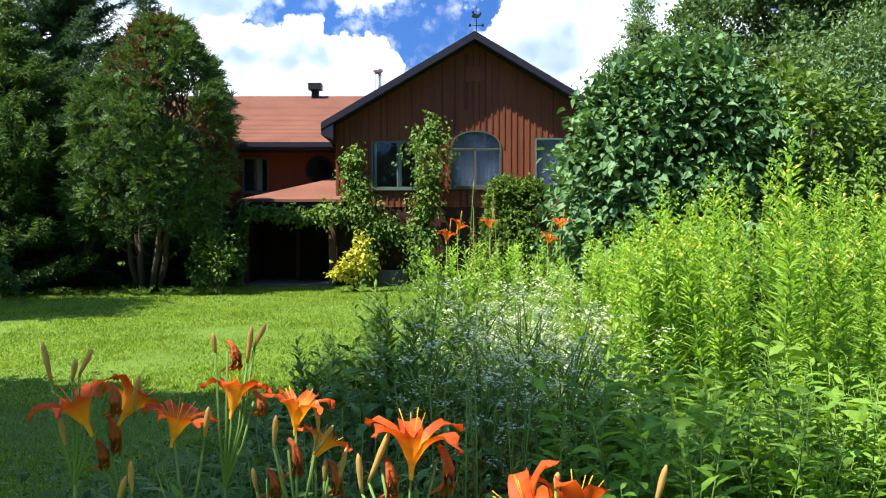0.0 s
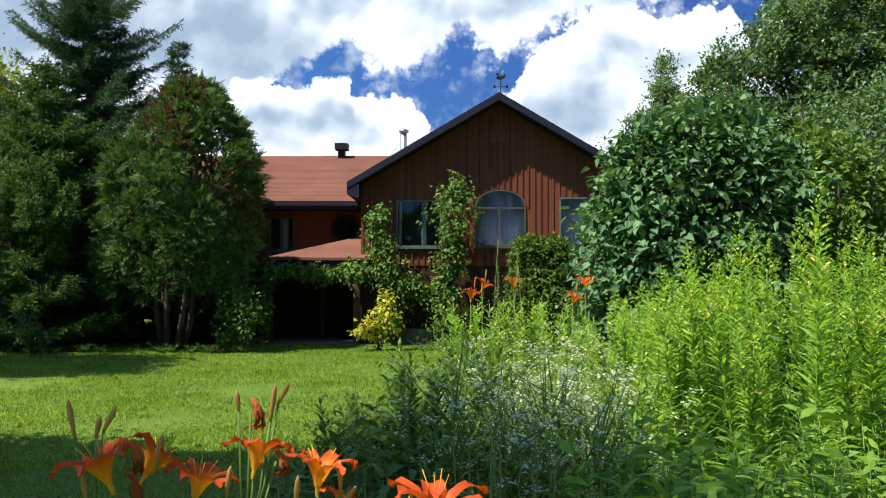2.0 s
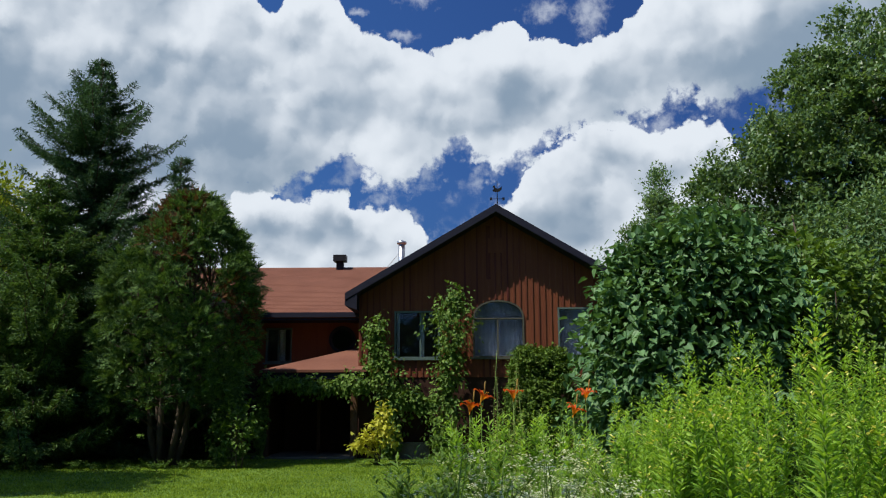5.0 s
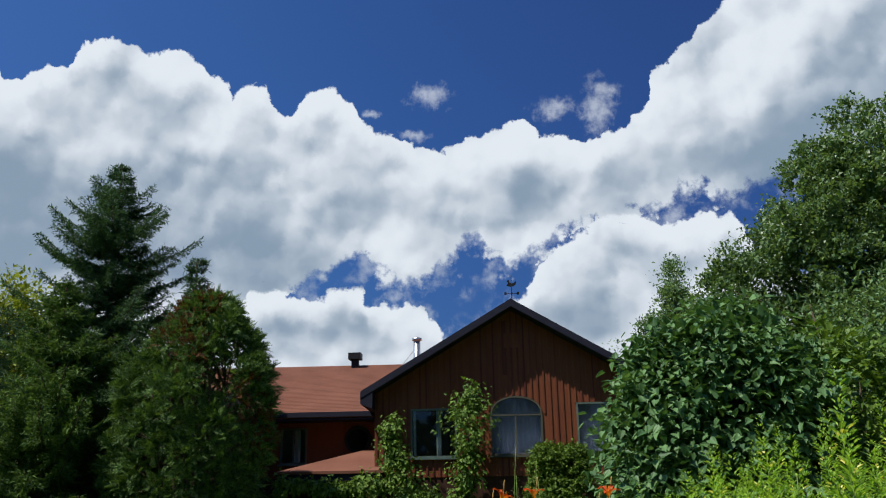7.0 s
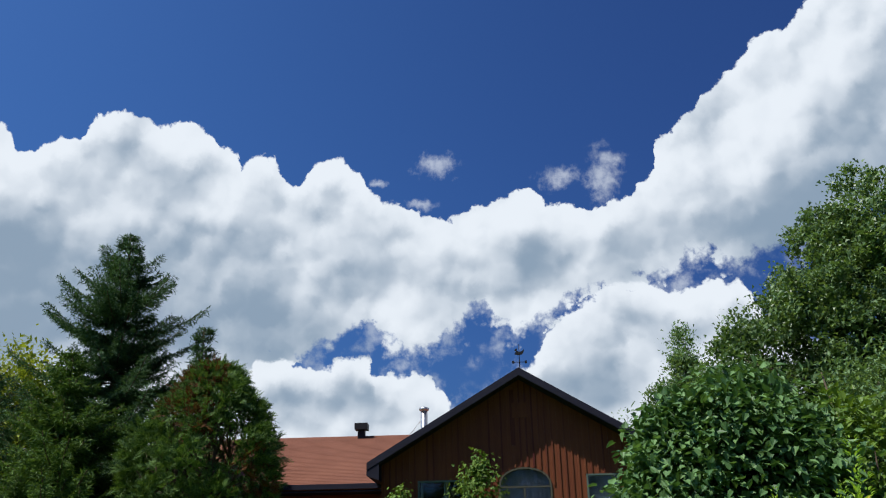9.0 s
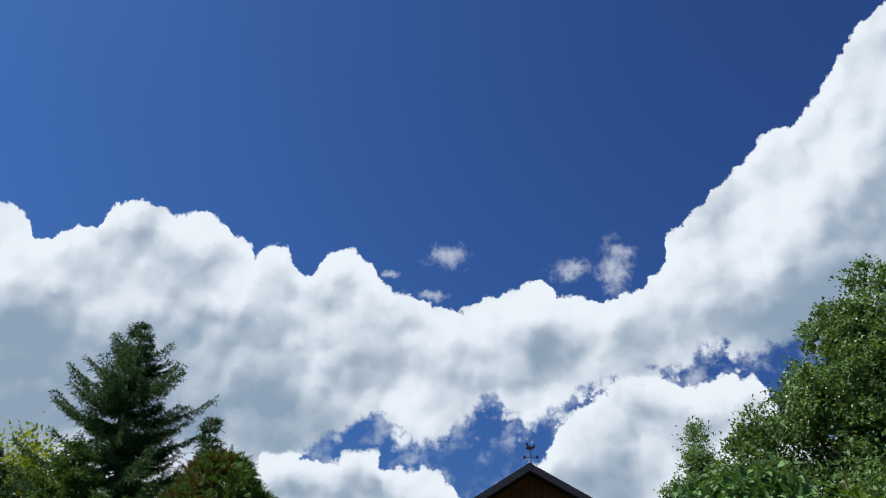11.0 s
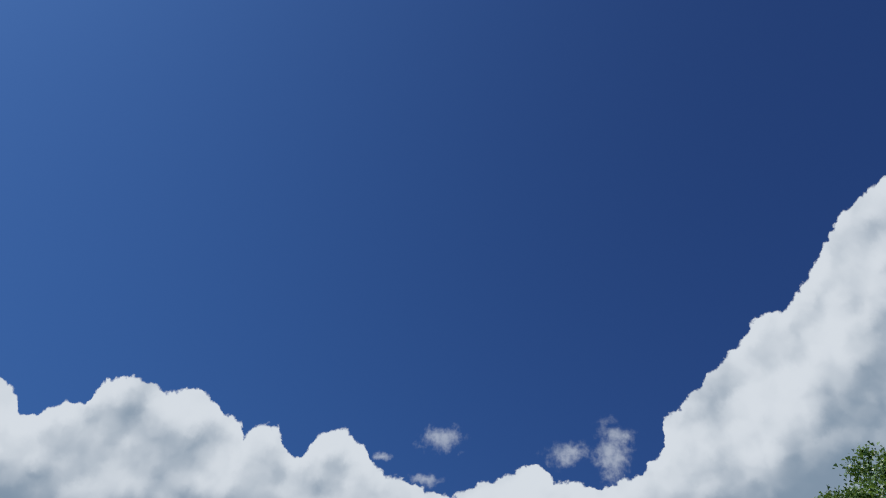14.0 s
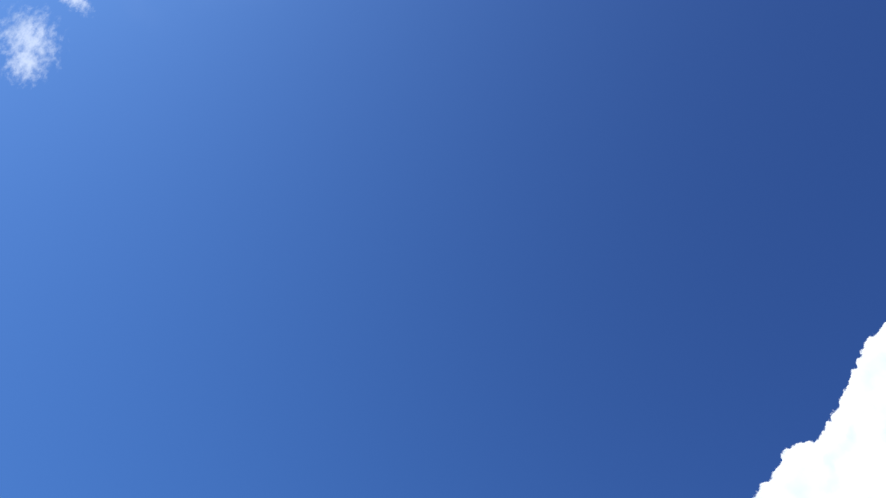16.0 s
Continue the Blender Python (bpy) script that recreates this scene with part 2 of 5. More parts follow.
# ---- materials ----
def material(name, dark, light, scale=3.0, rough=0.8, bump=0.0, metal=0.0, through_light=0.0, pieces=False, stretch=(1, 1, 1), fine=8.0, per_object=False, spec=0.14):
    """A surface between two colours, uneven at two scales; pieces: each loose piece has its own shade."""
    m = bpy.data.materials.new(name)
    m.use_nodes = True
    nt = m.node_tree
    bsdf = nt.nodes["Principled BSDF"]
    tc = nt.nodes.new("ShaderNodeTexCoord")
    mp = nt.nodes.new("ShaderNodeMapping")
    mp.inputs["Scale"].default_value = stretch
    nt.links.new(tc.outputs["Object"], mp.inputs[0])
    n1 = nt.nodes.new("ShaderNodeTexNoise")
    n1.inputs["Scale"].default_value, n1.inputs["Detail"].default_value = scale, 3
    n2 = nt.nodes.new("ShaderNodeTexNoise")
    n2.inputs["Scale"].default_value, n2.inputs["Detail"].default_value = scale * fine, 4
    for n in (n1, n2):
        nt.links.new(mp.outputs[0], n.inputs["Vector"])
    mixer = nt.nodes.new("ShaderNodeMath")
    mixer.operation = "MULTIPLY_ADD"
    nt.links.new(n1.outputs[0], mixer.inputs[0])
    mixer.inputs[1].default_value = 0.6
    half = nt.nodes.new("ShaderNodeMath")
    half.operation = "MULTIPLY"
    half.inputs[1].default_value = 0.4
    nt.links.new(n2.outputs[0], half.inputs[0])
    nt.links.new(half.outputs[0], mixer.inputs[2])
    fac = mixer.outputs[0]
    if pieces or per_object:
        info = nt.nodes.new("ShaderNodeNewGeometry" if pieces else "ShaderNodeObjectInfo")
        rnd = info.outputs["Random Per Island" if pieces else "Random"]
        mm = nt.nodes.new("ShaderNodeMath")
        mm.operation = "MULTIPLY_ADD"
        nt.links.new(rnd, mm.inputs[0])
        mm.inputs[1].default_value = 0.55
        sub = nt.nodes.new("ShaderNodeMath")
        sub.operation = "MULTIPLY_ADD"
        nt.links.new(fac, sub.inputs[0])
        sub.inputs[1].default_value, sub.inputs[2].default_value = 0.9, -0.22
        nt.links.new(sub.outputs[0], mm.inputs[2])
        fac = mm.outputs[0]
    ramp = nt.nodes.new("ShaderNodeValToRGB")
    ramp.color_ramp.elements[0].position, ramp.color_ramp.elements[1].position = 0.25, 0.75
    ramp.color_ramp.elements[0].color, ramp.color_ramp.elements[1].color = (*dark, 1), (*light, 1)
    nt.links.new(fac, ramp.inputs[0])
    nt.links.new(ramp.outputs[0], bsdf.inputs["Base Color"])
    bsdf.inputs["Roughness"].default_value, bsdf.inputs["Metallic"].default_value = rough, metal
    bsdf.inputs["Specular IOR Level"].default_value = spec
    if bump:
        b = nt.nodes.new("ShaderNodeBump")
        b.inputs["Strength"].default_value, b.inputs["Distance"].default_value = bump, 0.02
        nt.links.new(n2.outputs[0], b.inputs["Height"])
        nt.links.new(b.outputs[0], bsdf.inputs["Normal"])
    if through_light:
        tr = nt.nodes.new("ShaderNodeBsdfTranslucent")
        warm = nt.nodes.new("ShaderNodeMix")
        warm.data_type, warm.blend_type = "RGBA", "MULTIPLY"
        warm.inputs[0].default_value = 1.0
        nt.links.new(ramp.outputs[0], warm.inputs[6])
        warm.inputs[7].default_value = (1.5, 1.45, 0.6, 1)
        nt.links.new(warm.outputs[2], tr.inputs[0])
        mx = nt.nodes.new("ShaderNodeMixShader")
        mx.inputs[0].default_value = through_light
        nt.links.new(bsdf.outputs[0], mx.inputs[1])
        nt.links.new(tr.outputs[0], mx.inputs[2])
        nt.links.new(mx.outputs[0], nt.nodes["Material Output"].inputs[0])
    return m


def glass_material():
    m = bpy.data.materials.new("window_glass")
    m.use_nodes = True
    b = m.node_tree.nodes["Principled BSDF"]
    b.inputs["Base Color"].default_value = (0.8, 0.87, 0.88, 1)
    b.inputs["Roughness"].default_value = 0.02
    b.inputs["Transmission Weight"].default_value = 1.0
    b.inputs["IOR"].default_value = 1.5
    return m


LAWN = material("lawn_soil", (0.05, 0.095, 0.012), (0.12, 0.19, 0.026), 0.8, 0.9, 0.5, fine=30)
BLADE = material("grass_blade", (0.075, 0.145, 0.012), (0.28, 0.38, 0.04), 1.1, 0.6, through_light=0.35, pieces=True, fine=10)
CEDAR_WALL = material("stained_cedar_siding", (0.082, 0.019, 0.015), (0.162, 0.050, 0.022), 1.0, 0.62, 0.25, stretch=(6, 6, 0.6), fine=6, per_object=True)
SHINGLE = material("red_brown_shingle", (0.115, 0.046, 0.030), (0.185, 0.080, 0.052), 1.2, 0.95, 0.4, fine=25)
FASCIA = material("dark_blue_grey_fascia", (0.012, 0.012, 0.022), (0.022, 0.021, 0.034), 2.0, 0.6, stretch=(1, 1, 4))
# brown wood darkened to carry the shade of the ground floor and porch
SHADEWOOD = material("shade_darkened_wood", (0.028, 0.012, 0.008), (0.06, 0.028, 0.018), 2.0, 0.7, 0.2, stretch=(4, 4, 0.7))
POSTWOOD = material("brown_post_wood", (0.07, 0.035, 0.018), (0.14, 0.075, 0.04), 3.0, 0.75, 0.3, stretch=(5, 5, 0.6))
FRAMEWOOD = material("green_grey_window_paint", (0.06, 0.09, 0.08), (0.11, 0.15, 0.13), 3.0, 0.5)
BRASSWOOD = material("pale_window_trim", (0.055, 0.055, 0.042), (0.10, 0.095, 0.07), 3.0, 0.5)
CURTAIN = material("white_curtain", (0.62, 0.64, 0.66), (0.80, 0.81, 0.82), 2.0, 0.9, stretch=(9, 1, 0.4))
BLIND = material("lilac_grey_blind", (0.14, 0.165, 0.26), (0.20, 0.225, 0.33), 1.5, 0.9)
ROOM = material("dim_room_plaster", (0.10, 0.09, 0.08), (0.16, 0.15, 0.13), 1.0, 0.9)
CONCRETE = material("weathered_concrete", (0.075, 0.07, 0.058), (0.16, 0.15, 0.12), 2.0, 0.9, 0.4)
METAL = material("galvanised_metal", (0.38, 0.39, 0.40), (0.58, 0.59, 0.60), 5.0, 0.35, metal=0.9)
IRON = material("black_iron", (0.012, 0.012, 0.014), (0.03, 0.03, 0.034), 6.0, 0.55, metal=0.3)
BARK = material("grey_brown_bark", (0.05, 0.036, 0.025), (0.13, 0.10, 0.075), 4.0, 0.95, 0.8, stretch=(3, 3, 0.7))
STRAW = material("straw_grass", (0.28, 0.24, 0.11), (0.42, 0.36, 0.18), 6.0, 0.7, through_light=0.2, pieces=True)
STEM = material("green_stem", (0.10, 0.17, 0.032), (0.20, 0.29, 0.07), 5.0, 0.6, through_light=0.15)
SPRUCE = material("spruce_needles", (0.024, 0.060, 0.034), (0.082, 0.155, 0.072), 0.5, 0.65, through_light=0.16, pieces=True, spec=0.2)
CEDAR = material("cedar_sprays", (0.030, 0.070, 0.022), (0.122, 0.205, 0.054), 0.9, 0.6, through_light=0.2, pieces=True)
CEDAR_BROWN = material("dead_cedar_sprays", (0.07, 0.032, 0.016), (0.16, 0.075, 0.035), 0.8, 0.85, through_light=0.15, pieces=True)
LILAC = material("lilac_leaf", (0.042, 0.100, 0.034), (0.125, 0.230, 0.082), 0.8, 0.5, through_light=0.2, pieces=True, spec=0.24)
SHRUB = material("yellow_green_shrub_leaf", (0.05, 0.10, 0.016), (0.13, 0.21, 0.035), 0.8, 0.45, through_light=0.28, pieces=True, spec=0.22)
WILLOW = material("grey_green_tree_leaf", (0.035, 0.070, 0.020), (0.096, 0.156, 0.048), 0.4, 0.5, through_light=0.25, pieces=True, spec=0.2)
POPLAR = material("pale_backed_poplar_leaf", (0.047, 0.096, 0.031), (0.152, 0.236, 0.092), 0.9, 0.42, through_light=0.3, pieces=True, spec=0.4)
BIRCH = material("pale_birch_leaf", (0.075, 0.14, 0.06), (0.17, 0.26, 0.12), 0.5, 0.5, through_light=0.3, pieces=True)
YELLOWTREE = material("yellow_tree_leaf", (0.13, 0.17, 0.02), (0.24, 0.29, 0.035), 0.5, 0.5, through_light=0.35, pieces=True)
VINE = material("vine_leaf", (0.05, 0.10, 0.016), (0.15, 0.235, 0.042), 1.0, 0.5, through_light=0.25, pieces=True)
GOLDLEAF = material("golden_shrub_leaf", (0.30, 0.30, 0.03), (0.55, 0.53, 0.08), 3.0, 0.5, through_light=0.3, pieces=True)
DARKWOODS = material("far_wood_leaf", (0.02, 0.04, 0.012), (0.05, 0.09, 0.025), 0.3, 0.6, pieces=True)
HEDGE = material("hedge_leaf", (0.045, 0.09, 0.014), (0.135, 0.205, 0.032), 1.5, 0.55, through_light=0.2, pieces=True)
MIDWEED = material("mid_green_garden_leaf", (0.06, 0.125, 0.018), (0.15, 0.245, 0.045), 1.0, 0.5, through_light=0.35, pieces=True)
WEED = material("bright_weed_leaf", (0.125, 0.250, 0.028), (0.30, 0.46, 0.070), 0.6, 0.5, through_light=0.42, pieces=True)
BUSHY = material("broad_weed_leaf", (0.09, 0.19, 0.02), (0.22, 0.36, 0.05), 1.0, 0.5, through_light=0.38, pieces=True)
DARKWEED = material("dark_garden_leaf", (0.042, 0.092, 0.016), (0.12, 0.205, 0.04), 1.0, 0.5, through_light=0.3, pieces=True)
WHITE = material("white_floret", (0.44, 0.48, 0.34), (0.68, 0.70, 0.55), 8.0, 0.7, through_light=0.3, pieces=True)
YELLOW = material("yellow_floret", (0.58, 0.54, 0.12), (0.74, 0.70, 0.26), 8.0, 0.6, through_light=0.3, pieces=True)
RUST = material("rusty_seed", (0.15, 0.085, 0.015), (0.30, 0.19, 0.03), 8.0, 0.8, pieces=True)
PLUM = material("plum_flower_spike", (0.06, 0.018, 0.022), (0.14, 0.05, 0.055), 8.0, 0.8, through_light=0.2, pieces=True)
ORANGE = material("orange_lily_petal", (0.42, 0.042, 0.010), (0.64, 0.105, 0.018), 14.0, 0.5, 0.15, through_light=0.3, stretch=(1, 1, 1), fine=5)
WILTED = material("wilted_lily_petal", (0.36, 0.06, 0.014), (0.58, 0.17, 0.05), 20.0, 0.6, 0.3, through_light=0.3)
THROAT = material("golden_lily_throat", (0.75, 0.36, 0.03), (0.88, 0.52, 0.06), 14.0, 0.5, through_light=0.35)
BUD = material("yellow_green_lily_bud", (0.34, 0.24, 0.06), (0.58, 0.30, 0.11), 22.0, 0.5, 0.1, through_light=0.2, stretch=(1, 1, 0.4))


def lily_gradient(m):
    """Golden at the throat, orange over the blade, redder at the rim."""
    nt = m.node_tree
    ramp = [n for n in nt.nodes if n.type == "VALTORGB"][0]
    tc = [n for n in nt.nodes if n.type == "TEX_COORD"][0]
    far = nt.nodes.new("ShaderNodeVectorMath")
    far.operation = "LENGTH"
    nt.links.new(tc.outputs["Object"], far.inputs[0])
    span = nt.nodes.new("ShaderNodeMapRange")
    span.inputs[1].default_value, span.inputs[2].default_value = 0.015, 0.05
    nt.links.new(far.outputs["Value"], span.inputs[0])
    mx = nt.nodes.new("ShaderNodeMix")
    mx.data_type = "RGBA"
    mx.inputs[6].default_value = (0.80, 0.36, 0.03, 1)
    nt.links.new(span.outputs[0], mx.inputs[0])
    nt.links.new(ramp.outputs[0], mx.inputs[7])
    for link in list(ramp.outputs[0].links):
        if link.to_node != mx:
            nt.links.new(mx.outputs[2], link.to_socket)


lily_gradient(ORANGE)
GLASS = glass_material()


# ---- mesh tools ----
def mesh_object(name, verts, faces, mat, parent=None, label="", smooth=False):
    me = bpy.data.meshes.new(name)
    me.from_pydata(verts if isinstance(verts, list) else verts.tolist(), [], faces if isinstance(faces, list) else faces.tolist())
    me.materials.append(mat)
    if smooth:
        me.polygons.foreach_set("use_smooth", [True] * len(me.polygons))
    ob = new(name, me)
    if parent:
        ob.parent = parent
    if label:
        tagged(ob, label)
    return ob


def part(name, bm, mat, parent=None, label="", smooth=False):
    me = bpy.data.meshes.new(name)
    bmesh.ops.recalc_face_normals(bm, faces=bm.faces)
    bm.to_mesh(me)
    bm.free()
    me.materials.append(mat)
    if smooth:
        me.polygons.foreach_set("use_smooth", [True] * len(me.polygons))
    ob = new(name, me)
    if parent:
        ob.parent = parent
    if label:
        tagged(ob, label)
    return ob


def thing(name, at, label, category, group="", kind=""):
    ob = new(name)
    ob.location = at
    ob.empty_display_size = 0.2
    return tagged(ob, label, category, group, kind)


def box(bm, x0, x1, y0, y1, z0, z1):
    v = [bm.verts.new((x, y, z)) for z in (z0, z1) for y in (y0, y1) for x in (x0, x1)]
    for f in ((0, 1, 3, 2), (4, 5, 7, 6), (0, 1, 5, 4), (2, 3, 7, 6), (0, 2, 6, 4), (1, 3, 7, 5)):
        bm.faces.new([v[i] for i in f])
    return bm


def boxes(*spans):
    bm = bmesh.new()
    for s in spans:
        box(bm, *s)
    return bm


def prism(bm, poly, y0, y1):
    """A polygon in x, z drawn out from y0 to y1."""
    a = [bm.verts.new((x, y0, z)) for x, z in poly]
    b = [bm.verts.new((x, y1, z)) for x, z in poly]
    bm.faces.new(a)
    bm.faces.new(b[::-1])
    for i in range(len(poly)):
        j = (i + 1) % len(poly)
        bm.faces.new((a[i], b[i], b[j], a[j]))
    return bm


def tube_arrays(lines, sides=6):
    """Tapered tubes along lines of (point, radius)."""
    verts, faces = [], []
    for line in lines:
        start = len(verts)
        for i, (p, r) in enumerate(line):
            p = Vector(p)
            d = Vector(line[min(i + 1, len(line) - 1)][0]) - Vector(line[max(i - 1, 0)][0])
            q = d.to_track_quat("Z", "Y") if d.length > 1e-6 else Euler((0, 0, 0)).to_quaternion()
            for k in range(sides):
                a = 2 * math.pi * k / sides
                verts.append(tuple(p + q @ Vector((r * math.cos(a), r * math.sin(a), 0))))
        for i in range(len(line) - 1):
            for k in range(sides):
                k2 = (k + 1) % sides
                b = start + i * sides
                faces.append((b + k, b + k2, b + sides + k2, b + sides + k))
        faces.append(tuple(start + (len(line) - 1) * sides + k for k in range(sides)))
        faces.append(tuple(start + sides - 1 - k for k in range(sides)))
    return verts, faces


def tubes(name, lines, mat, parent=None, sides=6, label=""):
    v, f = tube_arrays(lines, sides)
    return mesh_object(name, v, f, mat, parent, label, smooth=True)


SPRIG = (np.array([(0, 0, 0), (-.5, .8, .1), (.5, 1, -.05)]), [(0, 2, 1)])
BLADE_TIP = (np.array([(-.5, 0, 0), (.5, 0, 0), (0, 1, 0)]), [(0, 1, 2)])
LANCE = (np.array([(0, 0, 0), (-.42, .3, .06), (.42, .3, .06), (-.36, .62, 0), (.36, .62, 0), (0, 1, -.16)]), [(0, 2, 1), (1, 2, 4, 3), (3, 4, 5)])
TUFT = (np.array([(0, 0, 0), (-.5, .45, .05), (0, 1, -.05), (.5, .45, .05)]), [(0, 3, 2, 1)])
OVAL = (np.array([(0, 0, 0), (-.42, .3, .1), (-.3, .72, .04), (0, 1, -.12), (.3, .72, .04), (.42, .3, .1), (0, .45, 0)]), [(0, 6, 2, 1), (6, 3, 2), (0, 5, 4, 6), (6, 4, 3)])
HEART = (np.array([(0, 0, 0), (-.34, -.08, .08), (-.48, .28, .11), (-.2, .74, .0), (0, 1, -.16), (.2, .74, .0), (.48, .28, .11), (.34, -.08, .08)]),
         [(0, 4, 3, 2, 1), (0, 7, 6, 5, 4)])
SWORD = (np.array([(-.5, 0, 0), (.5, 0, 0), (-.5, .4, .06), (.5, .4, .06), (-.36, .75, 0), (.36, .75, 0), (0, 1, -.12)]), [(0, 1, 3, 2), (2, 3, 5, 4), (4, 5, 6)])


def unit(a):
    return a / np.maximum(np.linalg.norm(a, axis=1, keepdims=True), 1e-9)


def leaf_arrays(shape, base, way, up, length, width):
    tpl, faces = shape
    way = unit(way)
    side = unit(np.cross(way, up))
    nor = np.cross(side, way)
    v = base[:, None] + side[:, None] * (tpl[None, :, :1] * width[:, None, None]) + way[:, None] * (tpl[None, :, 1:2] * length[:, None, None]) + nor[:, None] * (tpl[None, :, 2:] * length[:, None, None])
    n, k = len(base), len(tpl)
    out = []
    for f in faces:
        out.extend((np.array(f)[None] + k * np.arange(n)[:, None]).tolist())
    return v.reshape(-1, 3), out


def leaves(name, shape, base, way, up, length, width, mat, parent=None, label=""):
    v, f = leaf_arrays(shape, np.asarray(base, float), np.asarray(way, float), np.asarray(up, float), np.asarray(length, float), np.asarray(width, float))
    ob = mesh_object(name, v, f, mat, parent, label)
    if parent:
        tagged(ob, kind="stuff")
    return ob


def rng(seed):
    return np.random.default_rng(seed)


def ball(r, n):
    return unit(r.normal(size=(n, 3)))


def inside_ovals(r, ovals, n, shell=0.6):
    """Points in a crown made of ovals (x, y, z, rx, ry, rz), thicker toward the outside, and the ways out."""
    w = np.array([o[3] * o[4] * o[5] for o in ovals]) ** 0.67
    pick = r.choice(len(ovals), n, p=w / w.sum())
    o = np.array(ovals)[pick]
    d = ball(r, n)
    k = (shell + (1 - shell) * r.random(n) ** 0.6) * r.choice([1.0, 0.7], n, p=[0.8, 0.2])
    return o[:, :3] + d * o[:, 3:] * k[:, None], d


def broadleaf(name, at, ovals, clumps, per, shape, size, slim, mat, label, category, seed, spread=0.3, trunks=1, girth=0.12, shell=0.6, hang=0.3, group="", bark=None, trunk_top=0.8):
    """A tree or shrub: trunks, a limb to each clump and leaves round it. Ovals are given from the foot."""
    r = rng(seed)
    root = thing(name, at, label, category, group)
    centres, out = inside_ovals(r, ovals, clumps, shell)
    centres[:, 2] = np.maximum(centres[:, 2], 0.15)
    height = max(o[2] + o[5] for o in ovals)
    lines, tops = [], []
    for i in range(trunks):
        a = r.random() * 6.28
        lean = (0.0 if trunks == 1 else 0.16 * height)
        foot = Vector((math.cos(a), math.sin(a), 0)) * (0.12 if trunks > 1 else 0)
        top = Vector((math.cos(a) * lean + ovals[0][0] * 0.6, math.sin(a) * lean + ovals[0][1] * 0.6, height * trunk_top))
        pts = []
        for k in range(8):
            f = k / 7
            p = foot.lerp(top, f) + Vector((math.sin(f * 5 + i) * 0.05, math.cos(f * 4 + i) * 0.05, 0)) * height * 0.15
            p.z = foot.z + (top.z - foot.z) * f
            pts.append((tuple(p), girth * (1.25 if k == 0 else 1) * (1 - 0.82 * f)))
        lines.append(pts)
        tops.append(pts)
    tubes("trunk", lines, bark or BARK, root, 8)
    limbs = []
    for i in range(0, clumps, max(1, clumps // 90)):
        c = Vector(centres[i])
        t = tops[i % trunks]
        want = c.z * 0.62
        k = min(range(8), key=lambda q: abs(t[q][0][2] - want))
        p = Vector(t[k][0])
        mid = p.lerp(c, 0.5) + Vector((0, 0, 0.08 * (c - p).length))
        rad = max(0.006, t[k][1] * 0.4)
        limbs.append([(tuple(p), rad), (tuple(mid), rad * 0.6), (tuple(c), rad * 0.25)])
    tagged(tubes("limb", limbs, bark or BARK, root, 5), kind="stuff")
    n = clumps * per
    own = np.repeat(np.arange(clumps), per)
    base = centres[own] + r.normal(size=(n, 3)) * spread * np.array([1, 1, 0.75]) * (0.6 + 0.8 * r.random(clumps))[own][:, None]
    base[:, 2] = np.maximum(base[:, 2], 0.06)
    way = out[own] * 0.6 + ball(r, n) * 0.9 + np.array([0, 0, -hang])
    up = np.array([0, 0, 1.0]) + out[own] * 0.5 + ball(r, n) * 0.55
    length = size * (0.6 + 0.7 * r.random(n))
    leaves("crown", shape, base, way, up, length, length * slim, mat, root)
    return root


